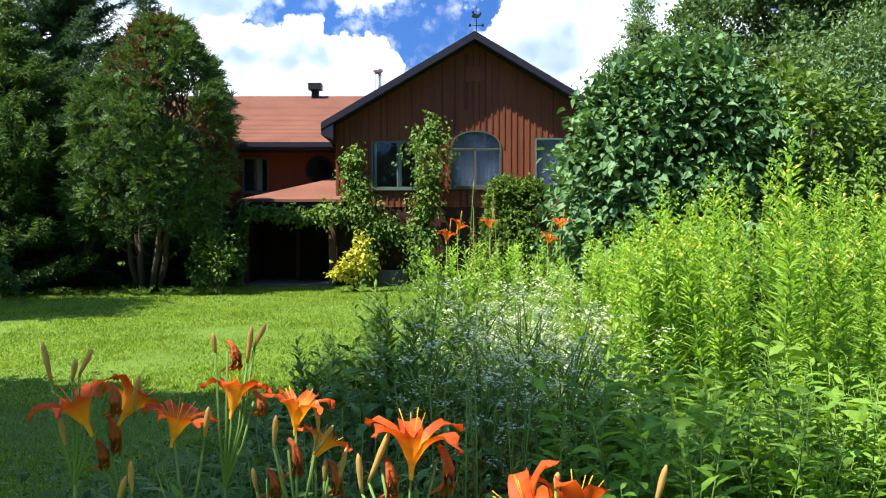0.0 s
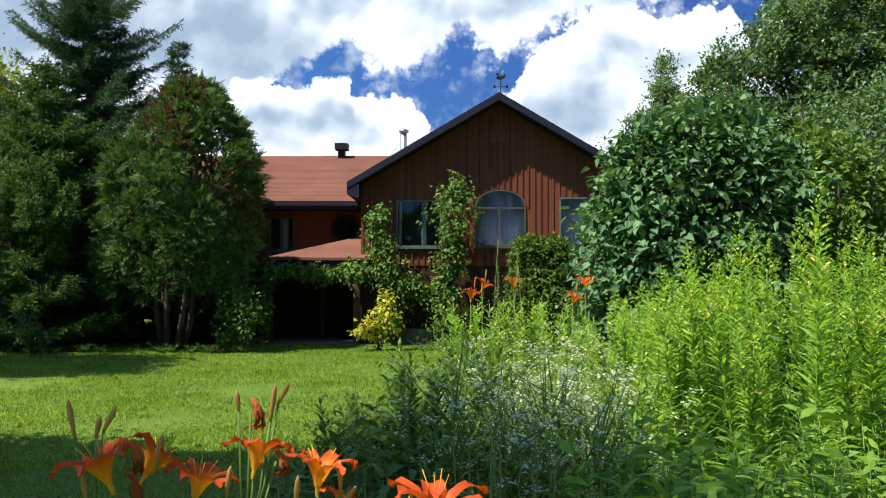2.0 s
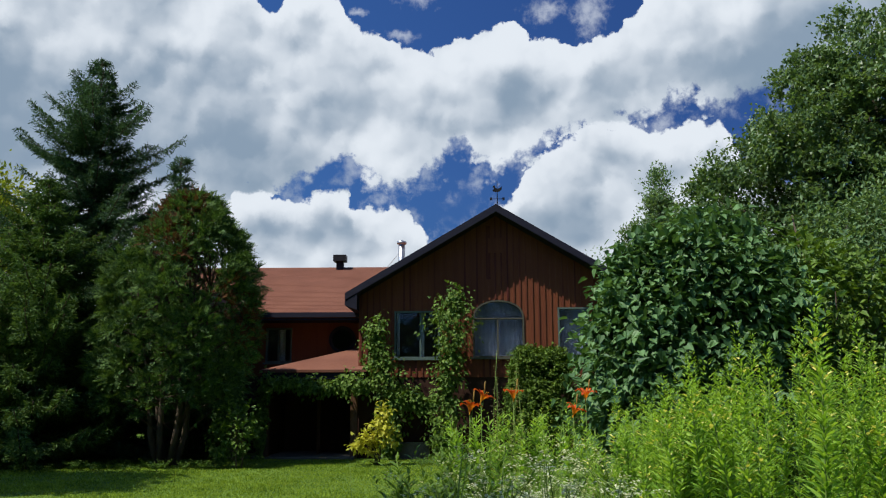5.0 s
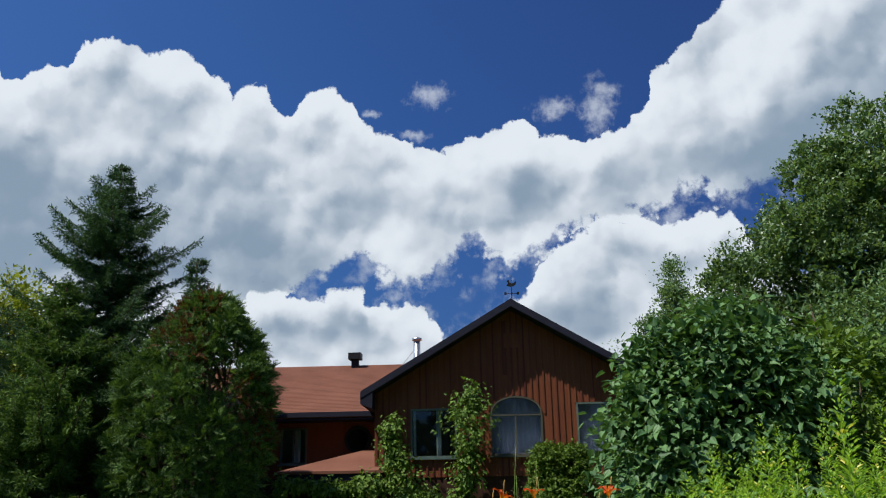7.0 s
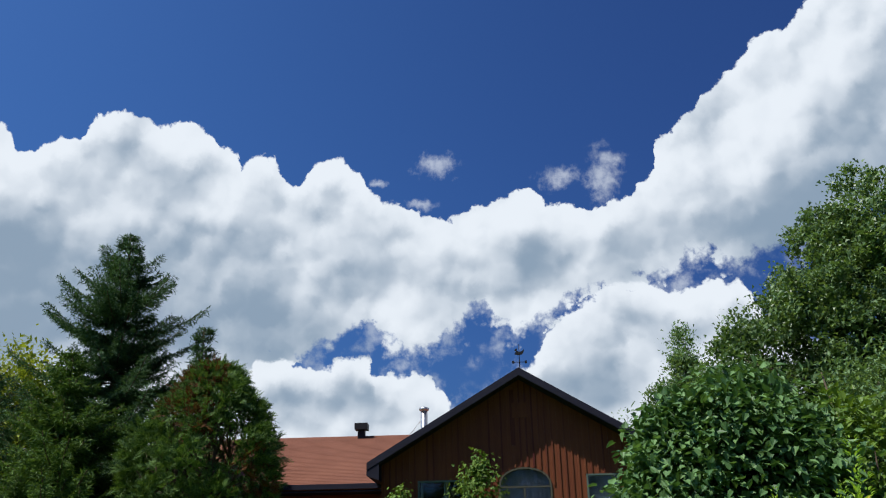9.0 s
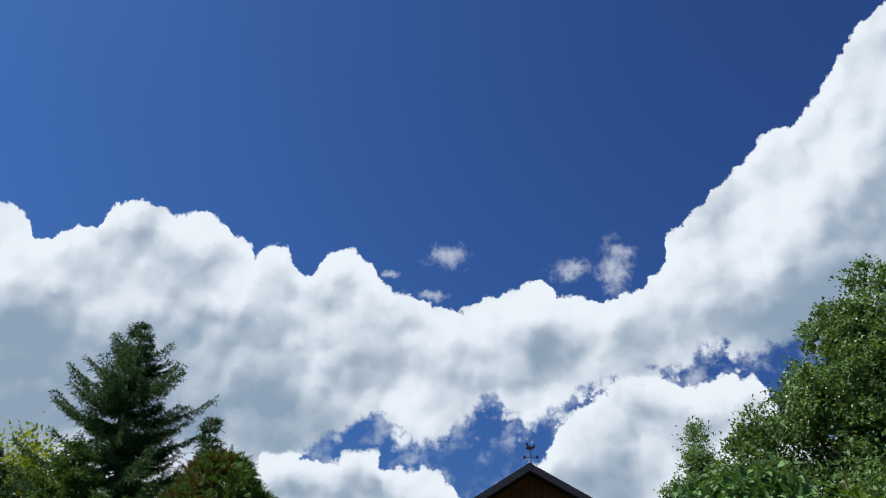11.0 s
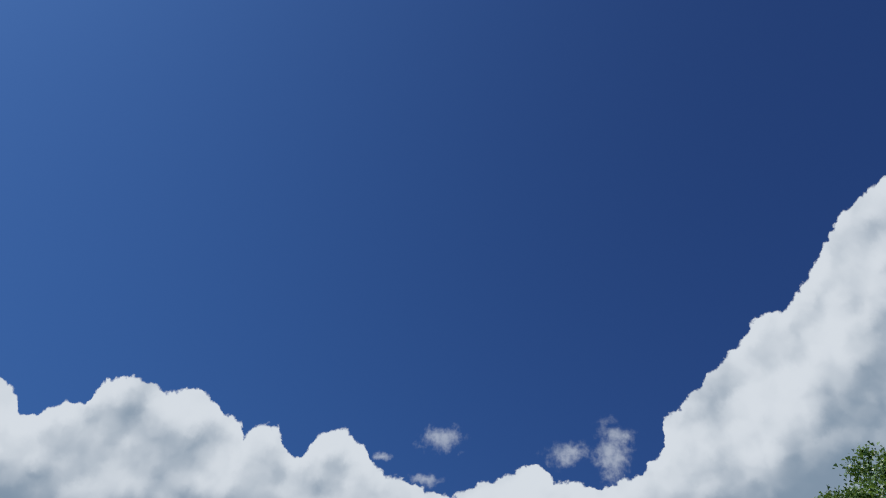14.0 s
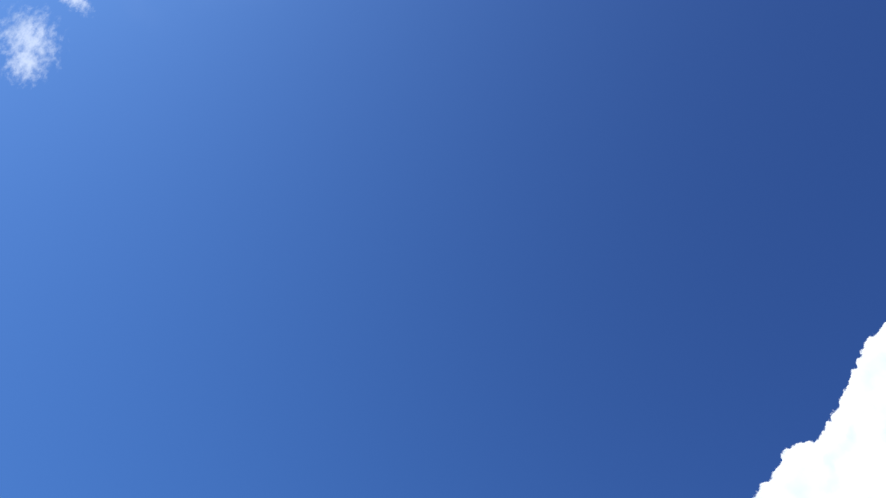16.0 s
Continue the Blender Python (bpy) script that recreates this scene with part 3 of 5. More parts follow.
def conifer(name, at, height, radius, seed, label, whorls=34, bare=0.04, twigs=22, droop=0.18, sparse=1.0, mat=None, tuft=1.0, cone=0.0):
    """A spruce: a straight trunk, whorls of sinking boughs and tufts of needles along their twigs."""
    r = rng(seed)
    root = thing(name, at, label, "tree")
    tubes("trunk", [[((0, 0, 0), 0.21), ((0, 0, height * 0.5), 0.12), ((0, 0, height), 0.015)]], BARK, root, 9)
    limbs = []
    q = 40
    bases, ways, ups, sizes = [np.stack([0 * np.arange(q), 0 * np.arange(q), height - 0.7 * np.arange(q) / q], 1)], [r.normal(size=(q, 3)) * 0.5 + np.array([0, 0, 0.8])], [ball(r, q)], [(0.08 + 0.04 * r.random(q)) * tuft]
    for w in range(whorls):
        f = bare + (1 - bare) * (w + 0.5 * r.random()) / whorls
        z = height * f
        reach = radius * (1 - f) ** 0.84 * (0.95 if f > 0.15 else 0.85)
        if cone:
            # a blunt cone: steep under the tip, then nearly upright
            deep = height * (1 - f)
            reach = min(cone * deep, radius * 0.42 + 0.2 * deep, radius)
        for b in range(int(11 - 4 * f)):
            a = r.random() * 2 * math.pi
            length = max(0.12, reach * (0.45 + 0.85 * r.random() ** 2))
            h = np.array([math.cos(a), math.sin(a), 0])
            sink = droop * length * (1.0 - 1.3 * f)
            n = 7
            line = []
            for k in range(n):
                u = k / (n - 1)
                p = np.array([0, 0, z]) + h * length * u + np.array([0, 0, -sink * math.sin(u * 2.4) * 1.1 + (0.16 + 0.35 * f) * length * u * u])
                line.append(p)
            limbs.append([(tuple(line[k]), 0.03 * (1 - f * 0.7) * (1 - k / n) + 0.005) for k in range(n)])
            side = np.array([-h[1], h[0], 0])
            m = max(6, int(twigs * length / 1.6 * sparse))
            for k in range(m):
                u = 0.16 + 0.84 * (k + r.random()) / m
                i = min(int(u * (n - 1)), n - 2)
                p = line[i] + (line[i + 1] - line[i]) * (u * (n - 1) - i)
                s = side * (1 if k % 2 else -1)
                tl = (0.16 + 0.40 * (1 - u)) * min(1.0, 0.5 + length * 0.35) * (0.7 + 0.6 * r.random())
                d = s * 0.75 + h * 0.6 + np.array([0, 0, -0.22 + 0.3 * r.random()])
                d /= np.linalg.norm(d)
                q = max(5, int(tl / (0.034 * tuft ** 1.5)))
                along = (np.arange(q) + r.random(q)) / q
                bases.append(p + d * (tl * along)[:, None])
                ways.append(d * 0.75 + r.normal(size=(q, 3)) * 0.5 + np.array([0, 0, 0.1]))
                ups.append(np.array([0, 0, 1.0]) + r.normal(size=(q, 3)) * 0.5)
                sizes.append((0.11 + 0.09 * r.random(q)) * tuft)
    tagged(tubes("bough", limbs, BARK, root, 4), kind="stuff")
    s = np.concatenate(sizes)
    leaves("needles", TUFT, np.concatenate(bases), np.concatenate(ways), np.concatenate(ups), s * 1.1, s * 0.24, mat or SPRUCE, root)
    return root


# ---- ground ----
def make_ground():
    n = 60
    xs = np.concatenate([[-900, -300, -120], np.linspace(-40, 40, n), [120, 300, 900]])
    ys = np.concatenate([[-900, -300, -100], np.linspace(-30, 60, n), [120, 300, 900]])
    v = [(x, y, 0.03 * noise.noise((x * 0.5, y * 0.5, 0)) if abs(x) < 41 and -31 < y < 22.5 else 0.0) for y in ys for x in xs]
    w = len(xs)
    f = [(j * w + i, j * w + i + 1, (j + 1) * w + i + 1, (j + 1) * w + i) for j in range(len(ys) - 1) for i in range(w - 1)]
    ob = mesh_object("ground", v, f, LAWN, smooth=True)
    tagged(ob, "green mown lawn reaching from the flower bed to the house", "lawn", kind="structure")
    r = rng(5)
    k = 230000
    y = 3.4 + 19.2 * r.random(k) ** 1.25
    x = -0.62 * y + r.random(k) * (0.62 * y + np.minimum(0.2 * y, 1.6))
    base = np.stack([x, y, np.zeros(k)], 1)
    way = r.normal(size=(k, 3)) * np.array([0.5, 0.5, 0]) + np.array([0, 0, 1.0])
    clump = np.sin(x * 5.1 + 2 * np.sin(y * 2.3)) * np.sin(y * 4.3 + np.sin(x * 3.1)) + np.sin(x * 1.7 + 2) * np.sin(y * 1.3)
    tall = 0.014 + 0.024 * r.random(k) + 0.022 * np.clip(clump, 0, 1)
    g = leaves("lawn_grass", BLADE_TIP, base, way, ball(r, k), tall, 0.006 + 0.0007 * y, BLADE)
    tagged(g, "short bright green lawn grass with uneven tufts", "grass", kind="stuff")


make_ground()

# ---- house ----
WALL_Y = 23.2
PEAK_X, PEAK_Z, SLOPE = 0.83, 6.68, 0.593
house = thing("house", (0, 0, 0), "red-brown wooden house with board siding and a shingled gable roof", "house")


def roof_z(x):
    return PEAK_Z - 0.12 - SLOPE * abs(x - PEAK_X)


L, R = -2.88, 4.54
ARCH = (0.19, 1.57, 2.62, 3.66, 4.16)   # left, right, sill, spring, crown
WIN = (-1.92, -0.70, 2.60, 3.87)
SIDE = (2.47, 3.30, 2.62, 3.95)


def arch_points(x0, x1, z, crown, n=12):
    c, rx = (x0 + x1) / 2, (x1 - x0) / 2
    return [(c - rx * math.cos(math.pi * i / n), z + (crown - z) * math.sin(math.pi * i / n) ** 0.85) for i in range(n + 1)]


def gable_wall():
    bm = bmesh.new()
    y0, y1 = WALL_Y, WALL_Y + 0.2
    base = 2.1
    def column(x0, x1, holes):
        z = base
        for lo, hi in holes:
            prism(bm, [(x0, z), (x1, z), (x1, lo), (x0, lo)], y0, y1)
            z = hi
        pts = [(x0, z), (x1, z), (x1, roof_z(x1))]
        if x0 < PEAK_X < x1:
            pts.append((PEAK_X, roof_z(PEAK_X)))
        pts.append((x0, roof_z(x0)))
        prism(bm, pts, y0, y1)
    column(L, WIN[0], [])
    column(WIN[0], WIN[1], [(WIN[2], WIN[3])])
    column(WIN[1], ARCH[0], [])
    prism(bm, [(ARCH[0], base), (ARCH[1], base), (ARCH[1], ARCH[2]), (ARCH[0], ARCH[2])], y0, y1)
    pts = arch_points(*ARCH[:2], ARCH[3], ARCH[4])
    for (xa, za), (xb, zb) in zip(pts, pts[1:]):
        if xa < PEAK_X < xb:
            prism(bm, [(xa, za), (xb, zb), (xb, roof_z(xb)), (PEAK_X, roof_z(PEAK_X)), (xa, roof_z(xa))], y0, y1)
        else:
            prism(bm, [(xa, za), (xb, zb), (xb, roof_z(xb)), (xa, roof_z(xa))], y0, y1)
    column(ARCH[1], SIDE[0], [])
    column(SIDE[0], SIDE[1], [(SIDE[2], SIDE[3])])
    column(SIDE[1], R, [])
    bmesh.ops.remove_doubles(bm, verts=bm.verts, dist=0.0005)
    wall = part("gable_wall", bm, CEDAR_WALL, house, "red-brown stained vertical board siding")
    return wall


gable = gable_wall()

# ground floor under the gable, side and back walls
# full wall without windows, its shade painted in by the dark wood
part("lower_wall", boxes((L, R, WALL_Y + 0.02, WALL_Y + 0.2, 0, 2.1)), SHADEWOOD, house, "ground floor wall with shade put into its dark brown colour")
part("side_wall", boxes((L, L + 0.2, WALL_Y + 0.2, 34, 0, 4.25), (R - 0.2, R, WALL_Y + 0.2, 34, 0, 4.25), (L, R, 34, 34.2, 0, 4.3)), CEDAR_WALL, house)
part("upper_floor", boxes((L + 0.2, R - 0.2, WALL_Y + 0.2, 34, 1.98, 2.1)), ROOM, house)
part("room_wall", boxes((L + 0.2, R - 0.2, 27.0, 27.1, 0, 4.3)), ROOM, house)
part("room_ceiling", boxes((L + 0.2, R - 0.2, WALL_Y + 0.2, 34, 4.3, 4.4)), ROOM, house)


def gable_roof():
    f, b, t = 22.66, 34.6, 0.17
    for sgn, name in ((-1, "roof"), (1, "roof")):
        bm = bmesh.new()
        xe = PEAK_X + sgn * 4.03
        ze = PEAK_Z - SLOPE * 4.03
        prism(bm, [(PEAK_X, PEAK_Z), (xe, ze), (xe, ze - t), (PEAK_X, PEAK_Z - t)], f + 0.03, b)
        part(name, bm, SHINGLE, house, "red-brown asphalt shingles")
        bm = bmesh.new()
        prism(bm, [(PEAK_X, PEAK_Z + 0.015), (xe, ze + 0.015), (xe, ze - 0.17), (PEAK_X, PEAK_Z - 0.19)], f - 0.015, f + 0.03)
        part("rake_board", bm, FASCIA, house, "dark blue-grey rake board")
        bm = bmesh.new()
        prism(bm, [(PEAK_X, PEAK_Z - t - 0.005), (xe, ze - t - 0.005), (xe, ze - t - 0.03), (PEAK_X, PEAK_Z - t - 0.03)], f + 0.03, WALL_Y)
        part("soffit", bm, FASCIA, house, "dark blue-grey soffit")
    xe = PEAK_X - 4.03
    bm = bmesh.new()
    prism(bm, [(xe, 4.10), (xe, 3.98), (L, 3.86), (L, 4.3)], f + 0.0, 34)
    part("eave_box", bm, FASCIA, house, "dark boxed eave")
    xe = PEAK_X + 4.03
    bm = bmesh.new()
    prism(bm, [(xe, 4.10), (xe, 3.98), (R, 3.86), (R, 4.3)], f + 0.0, 34)
    part("eave_box", bm, FASCIA, house, "dark boxed eave")


gable_roof()


def window(name, x0, x1, z0, z1, y, mullions=(), arch=None, trim=None, bar=0.045):
    """A framed window in the wall's opening; parts under the house."""
    w = new(name)
    w.parent = house
    trim = trim or FRAMEWOOD
    bm = bmesh.new()
    for s in ((x0, x0 + bar, z0, z1), (x1 - bar, x1, z0, z1), (x0 + bar, x1 - bar, z0, z0 + bar)):
        box(bm, s[0], s[1], y - 0.03, y + 0.12, s[2], s[3])
    if arch:
        pts = arch_points(x0, x1, z1, arch)
        inner = arch_points(x0 + bar, x1 - bar, z1, arch - bar)
        for i in range(len(pts) - 1):
            prism(bm, [pts[i], pts[i + 1], inner[i + 1], inner[i]], y - 0.03, y + 0.12)
    else:
        box(bm, x0 + bar, x1 - bar, y - 0.03, y + 0.12, z1 - bar, z1)
    part("window_frame", bm, trim, w)
    edges = [x0 + bar] + list(mullions) + [x1 - bar]
    for m in mullions:
        part("mullion", boxes((m - 0.02, m + 0.02, y - 0.02, y + 0.1, z0 + bar, z1 - (0 if arch else bar))), trim, w)
    for a, b in zip(edges, edges[1:]):
        p = part("pane", boxes((a, b, y + 0.05, y + 0.06, z0 + bar, z1 - (0.03 if arch else bar))), GLASS, w)
        p.visible_shadow = False
    if arch:
        part("transom", boxes((x0 + bar, x1 - bar, y - 0.02, y + 0.1, z1 - 0.02, z1 + 0.02)), trim, w)
        bm = bmesh.new()
        prism(bm, [(x, max(z, z1 + 0.03)) for x, z in arch_points(x0 + bar, x1 - bar, z1 + 0.03, arch - bar)], y + 0.05, y + 0.06)
        p = part("pane", bm, GLASS, w, "arched top pane")
        p.visible_shadow = False
    part("window_sill", boxes((x0 - 0.06, x1 + 0.06, y - 0.09, y - 0.03, z0 - 0.05, z0)), trim, w)
    return w


window("window", *WIN[:2], *WIN[2:], WALL_Y, mullions=(-1.22,))
window("arched_window", ARCH[0], ARCH[1], ARCH[2], ARCH[3], WALL_Y, mullions=(0.86,), arch=ARCH[4], trim=BRASSWOOD)
window("window", *SIDE[:2], *SIDE[2:], WALL_Y)


def curtain(x0, x1, z0, z1, y, mat, label, name="curtain"):
    n = max(8, int((x1 - x0) * 30))
    v = []
    for i in range(n + 1):
        x = x0 + (x1 - x0) * i / n
        d = (0.03 * math.sin(i * 1.9) + 0.012 * math.sin(i * 4.1)) * (0.2 if name == "window_blind" else 1)
        v += [(x, y + d, z0), (x, y + d * 0.6, z1), (x, y + d + 0.004, z0), (x, y + d * 0.6 + 0.004, z1)]
    f = []
    for i in range(n):
        a = 4 * i
        f += [(a, a + 4, a + 5, a + 1), (a + 2, a + 3, a + 7, a + 6)]
    return tagged(mesh_object(name, v, f, mat, smooth=True), label, "curtain")


curtain(-1.87, -1.80, 2.2, 3.95, 23.5, CURTAIN, "white curtain drawn aside behind the bedroom window")
curtain(-1.22, -1.13, 2.2, 3.95, 23.5, CURTAIN, "narrow white curtain behind the window post")
curtain(0.2, 1.56, 2.2, 4.2, 23.48, BLIND, "lilac-grey drawn blind behind the arched window", "window_blind")
curtain(2.5, 3.28, 2.2, 4.0, 23.48, BLIND, "lilac-grey drawn blind behind the side window", "window_blind")


def battens():
    """Upright battens over the board joints, each a strip of its own."""
    x = L + 0.06
    k = 0
    while x < R - 0.04:
        spans = [(2.1, roof_z(x) - 0.02)]
        for x0, x1, z0, z1 in ((WIN[0] - 0.06, WIN[1] + 0.06, WIN[2] - 0.05, WIN[3]), (SIDE[0] - 0.06, SIDE[1] + 0.06, SIDE[2] - 0.05, SIDE[3]), (ARCH[0] - 0.06, ARCH[1] + 0.06, ARCH[2] - 0.05, 4.2)):
            if x0 < x < x1 + 0.02:
                if z1 == 4.2:
                    u = min(1, abs(x - 0.88) / 0.69)
                    z1 = ARCH[3] + (ARCH[4] - ARCH[3]) * math.sqrt(max(0, 1 - u * u)) + 0.02
                spans = [(2.1, z0), (z1, spans[0][1])]
        for lo, hi in spans:
            if hi - lo > 0.05:
                part("batten", boxes((x - 0.022, x + 0.022, WALL_Y - 0.024, WALL_Y, lo, hi)), CEDAR_WALL, gable)
        x += 0.165
        k += 1


def wing():
    """The long wing behind, with its roof, windows and porch."""
    y = 25.5
    x0 = -9.4
    # porch shade is put into the colour of this wall
    part("lower_wall", boxes((x0, -4.9, y, y + 0.2, 0, 2.2), (-3.0, L, y, y + 0.2, 0, 2.2), (-4.9, -3.0, y + 0.1, y + 0.2, 0, 2.2)), SHADEWOOD, house, "ground floor wall with the porch shade put into its dark brown colour")
    part("wing_wall", boxes((x0, -5.92, y, y + 0.2, 2.2, 4.0), (-5.92, -5.15, y, y + 0.2, 2.2, 2.6), (-5.92, -5.15, y, y + 0.2, 3.62, 4.0), (-5.15, L, y, y + 0.2, 2.2, 2.78), (-5.15, -4.1, y, y + 0.2, 2.78, 4.0),
                          (-4.1, L, y, y + 0.2, 3.75, 4.0), (-3.2, L, y, y + 0.2, 2.78, 3.75), (x0, x0 + 0.2, y + 0.2, 35.5, 0, 4.0), (x0, L, 35.5, 35.7, 0, 4.0)), CEDAR_WALL, house, "red-brown siding in the shade of the eaves")
    # square surround that leaves a round opening
    cx, cz, rr = -3.65, 3.27, 0.36
    bm = bmesh.new()
    ring = []
    for i in range(25):
        a = 2 * math.pi * i / 24
        c, s = math.cos(a), math.sin(a)
        k = max(abs(c) / 0.45, abs(s) / 0.48)
        ring.append(((cx + rr * c, cz + rr * s), (cx + c / k, cz + s / k)))
    for (a, b), (c, d) in zip(ring, ring[1:]):
        prism(bm, [a, b, d, c], y, y + 0.2)
    bmesh.ops.remove_doubles(bm, verts=bm.verts, dist=0.0005)
    part("wing_wall", bm, CEDAR_WALL, house)
    bm = bmesh.new()
    for i in range(24):
        a0, a1 = 2 * math.pi * i / 24, 2 * math.pi * (i + 1) / 24
        prism(bm, [(cx + q * math.cos(a), cz + q * math.sin(a)) for q, a in ((rr - 0.05, a0), (rr + 0.04, a0), (rr + 0.04, a1), (rr - 0.05, a1))], y - 0.03, y + 0.05)
    w = new("round_window")
    w.parent = house
    part("window_frame", bm, FASCIA, w)
    bm = bmesh.new()
    prism(bm, [(cx + rr * math.cos(i * 0.2618), cz + rr * math.sin(i * 0.2618)) for i in range(24)], y + 0.05, y + 0.06)
    part("pane", bm, GLASS, w).visible_shadow = False
    window("window", -5.92, -5.15, 2.6, 3.62, y, mullions=(-5.55,))
    curtain(-5.6, -5.4, 2.3, 3.7, y + 0.3, CURTAIN, "white curtain hanging behind the wing window")
    part("room_wall", boxes((x0, L, 29.5, 29.6, 0, 4.0)), ROOM, house)
    part("upper_floor", boxes((x0 + 0.2, L, y + 0.2, 29.5, 2.2, 2.3)), ROOM, house)
    # roof of the wing: eave toward the lawn, ridge behind
    e, ez, ry, rz = 24.6, 3.98, 29.96, 6.12
    v = [(x0 - 0.4, e, ez), (-1.2, e, ez), (-1.2, ry, rz), (x0 - 0.4, ry, rz), (x0 - 0.4, 35.9, ez), (-1.2, 35.9, ez)]
    v += [(x, yy, z - 0.15) for x, yy, z in v]
    f = [(0, 1, 2, 3), (3, 2, 5, 4), (6, 9, 8, 7), (9, 10, 11, 8), (0, 6, 7, 1), (4, 5, 11, 10), (0, 3, 9, 6), (3, 4, 10, 9), (1, 7, 8, 2), (2, 8, 11, 5)]
    mesh_object("wing_roof", v, f, SHINGLE, house, "red-brown asphalt shingles")
    part("eave_board", boxes((x0 - 0.4, -2.9, e - 0.03, e, ez - 0.13, ez + 0.01)), FASCIA, house, "dark eave board")
    part("soffit", boxes((x0 - 0.4, -2.9, e, y, ez - 0.21, ez - 0.17)), FASCIA, house)
    # courses of shingles, low ridges across the slope
    bm = bmesh.new()
    for i in range(1, 38):
        u = i / 38
        yy, zz = e + (ry - e) * u, ez + (rz - ez) * u
        box(bm, x0 - 0.4, -1.2, yy, yy + 0.02, zz, zz + 0.0075)
    tagged(part("shingle_course", bm, SHINGLE, house), kind="stuff")
    # porch roof with a hipped end
    ze, zt = 2.30, 3.10
    v = [(-5.42, 22.85, ze), (-2.62, 22.85, ze), (-2.62, 25.5, zt), (-2.85, 25.5, zt), (-5.42, 25.5, ze), (-5.42, 22.85, ze - 0.07), (-2.62, 22.85, ze - 0.07), (-2.62, 25.5, zt - 0.1), (-2.85, 25.5, zt - 0.1), (-5.42, 25.5, ze - 0.07)]
    f = [(0, 1, 2, 3), (0, 3, 4), (5, 8, 7, 6), (5, 9, 8), (0, 5, 6, 1), (0, 4, 9, 5), (1, 6, 7, 2), (2, 7, 8, 3), (3, 8, 9, 4)]
    mesh_object("porch_roof", v, f, SHINGLE, house, "red-brown shingled porch roof")
    part("porch_beam", boxes((-5.4, -2.64, 22.9, 23.02, ze - 0.24, ze - 0.075)), FASCIA, house, "dark porch beam")
    for px in (-5.28, -2.95):
        part("porch_post", boxes((px - 0.09, px + 0.09, 22.92, 23.1, 0.06, ze - 0.24)), POSTWOOD, house, "brown porch post")
    part("porch_post", boxes((-4.2, -4.1, 24.6, 24.7, 0.06, ze + 0.3)), POSTWOOD, house)
    # panel added to block sun from the left, its wood darkened for shade
    part("porch_sun_block", boxes((-5.42, -5.3, 23.1, 25.5, 0.06, ze - 0.08)), SHADEWOOD, house, "added dark panel that keeps the sun out of the porch side")
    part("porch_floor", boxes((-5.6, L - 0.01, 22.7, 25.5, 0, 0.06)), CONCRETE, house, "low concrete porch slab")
    # door panel also coloured dark for the porch shade
    part("porch_door", boxes((-4.9, -3.0, 25.52, 25.58, 0.06, 2.2)), SHADEWOOD, house, "porch door wall with the porch shade put into its colour")
    part("low_wall", boxes((-2.2, -0.95, 22.75, 22.95, 0, 0.42)), CONCRETE, house, "pale concrete planter wall")
    # the box vent and the flue
    vent = new("roof_vent")
    vent.parent = house
    part("vent_neck", boxes((-4.5, -4.26, 29.6, 29.84, 5.85, 6.36)), IRON, vent)
    part("vent_cap", boxes((-4.6, -4.16, 29.5, 29.94, 6.28, 6.5)), IRON, vent, "black metal vent cap")
    flue = new("flue")
    flue.parent = house
    tubes("flue_pipe", [[((-2.06, 27.5, 4.9), 0.11), ((-2.06, 27.5, 6.45), 0.11)]], METAL, flue, 12)
    tubes("flue_cap", [[((-2.06, 27.5, 6.45), 0.08), ((-2.06, 27.5, 6.5), 0.16), ((-2.06, 27.5, 6.57), 0.16), ((-2.06, 27.5, 6.62), 0.02)]], METAL, flue, 12)
    tubes("guy_wire", [[((-2.06, 27.5, 6.3), 0.008), ((-2.9, 29.5, 5.8), 0.008)]], METAL, flue, 4)


wing()


def weathervane():
    root = thing("weathervane", (0.88, 22.9, PEAK_Z - 0.03), "black iron weathervane with a bird on the gable peak", "weathervane")
    tubes("pole", [[((0, 0, 0), 0.014), ((0, 0, 0.75), 0.008)]], IRON, root)
    tubes("arm", [[((-0.17, 0, 0.24), 0.009), ((0.17, 0, 0.24), 0.009)], [((0, -0.17, 0.24), 0.009), ((0, 0.17, 0.24), 0.009)]], IRON, root)
    for px in (-0.17, 0.17):
        part("letter_plate", boxes((px - 0.03, px + 0.03, -0.006, 0.006, 0.2, 0.28)), IRON, root)
    bm = bmesh.new()
    prism(bm, [(-0.13, 0.46), (-0.05, 0.43), (0.06, 0.44), (0.12, 0.50), (0.14, 0.60), (0.08, 0.55), (0.01, 0.52), (-0.05, 0.55), (-0.06, 0.62), (-0.10, 0.61), (-0.13, 0.57), (-0.09, 0.54)], -0.008, 0.008)
    part("bird", bm, IRON, root, "flat black bird figure")


weathervane()
part("centre_board", boxes((0.56, 0.68, WALL_Y - 0.032, WALL_Y - 0.026, 4.72, 6.2)), CEDAR_WALL, house, "upright board on the gable")
tagged(part("gable_vent", boxes((0.62, 1.05, WALL_Y - 0.04, WALL_Y - 0.026, 5.45, 5.85)), CEDAR_WALL, house), "dark louvred attic vent")

# ---- trees and shrubs ----
conifer("spruce", (-10.75, 24.0, 0), 11.5, 3.5, 11, "tall dark blue-green spruce with sweeping boughs beside the house", whorls=50, twigs=44, tuft=0.74, cone=0.66)
conifer("spruce", (-14.9, 24.5, 0), 8.0, 4.2, 12, "dark green spruce at the edge of the lawn", whorls=30, twigs=30)
conifer("spruce", (-10.4, 20.7, 0), 7.0, 3.4, 14, "broad lower spruce with boughs down to the lawn", whorls=36, twigs=46, tuft=0.85, mat=CEDAR)
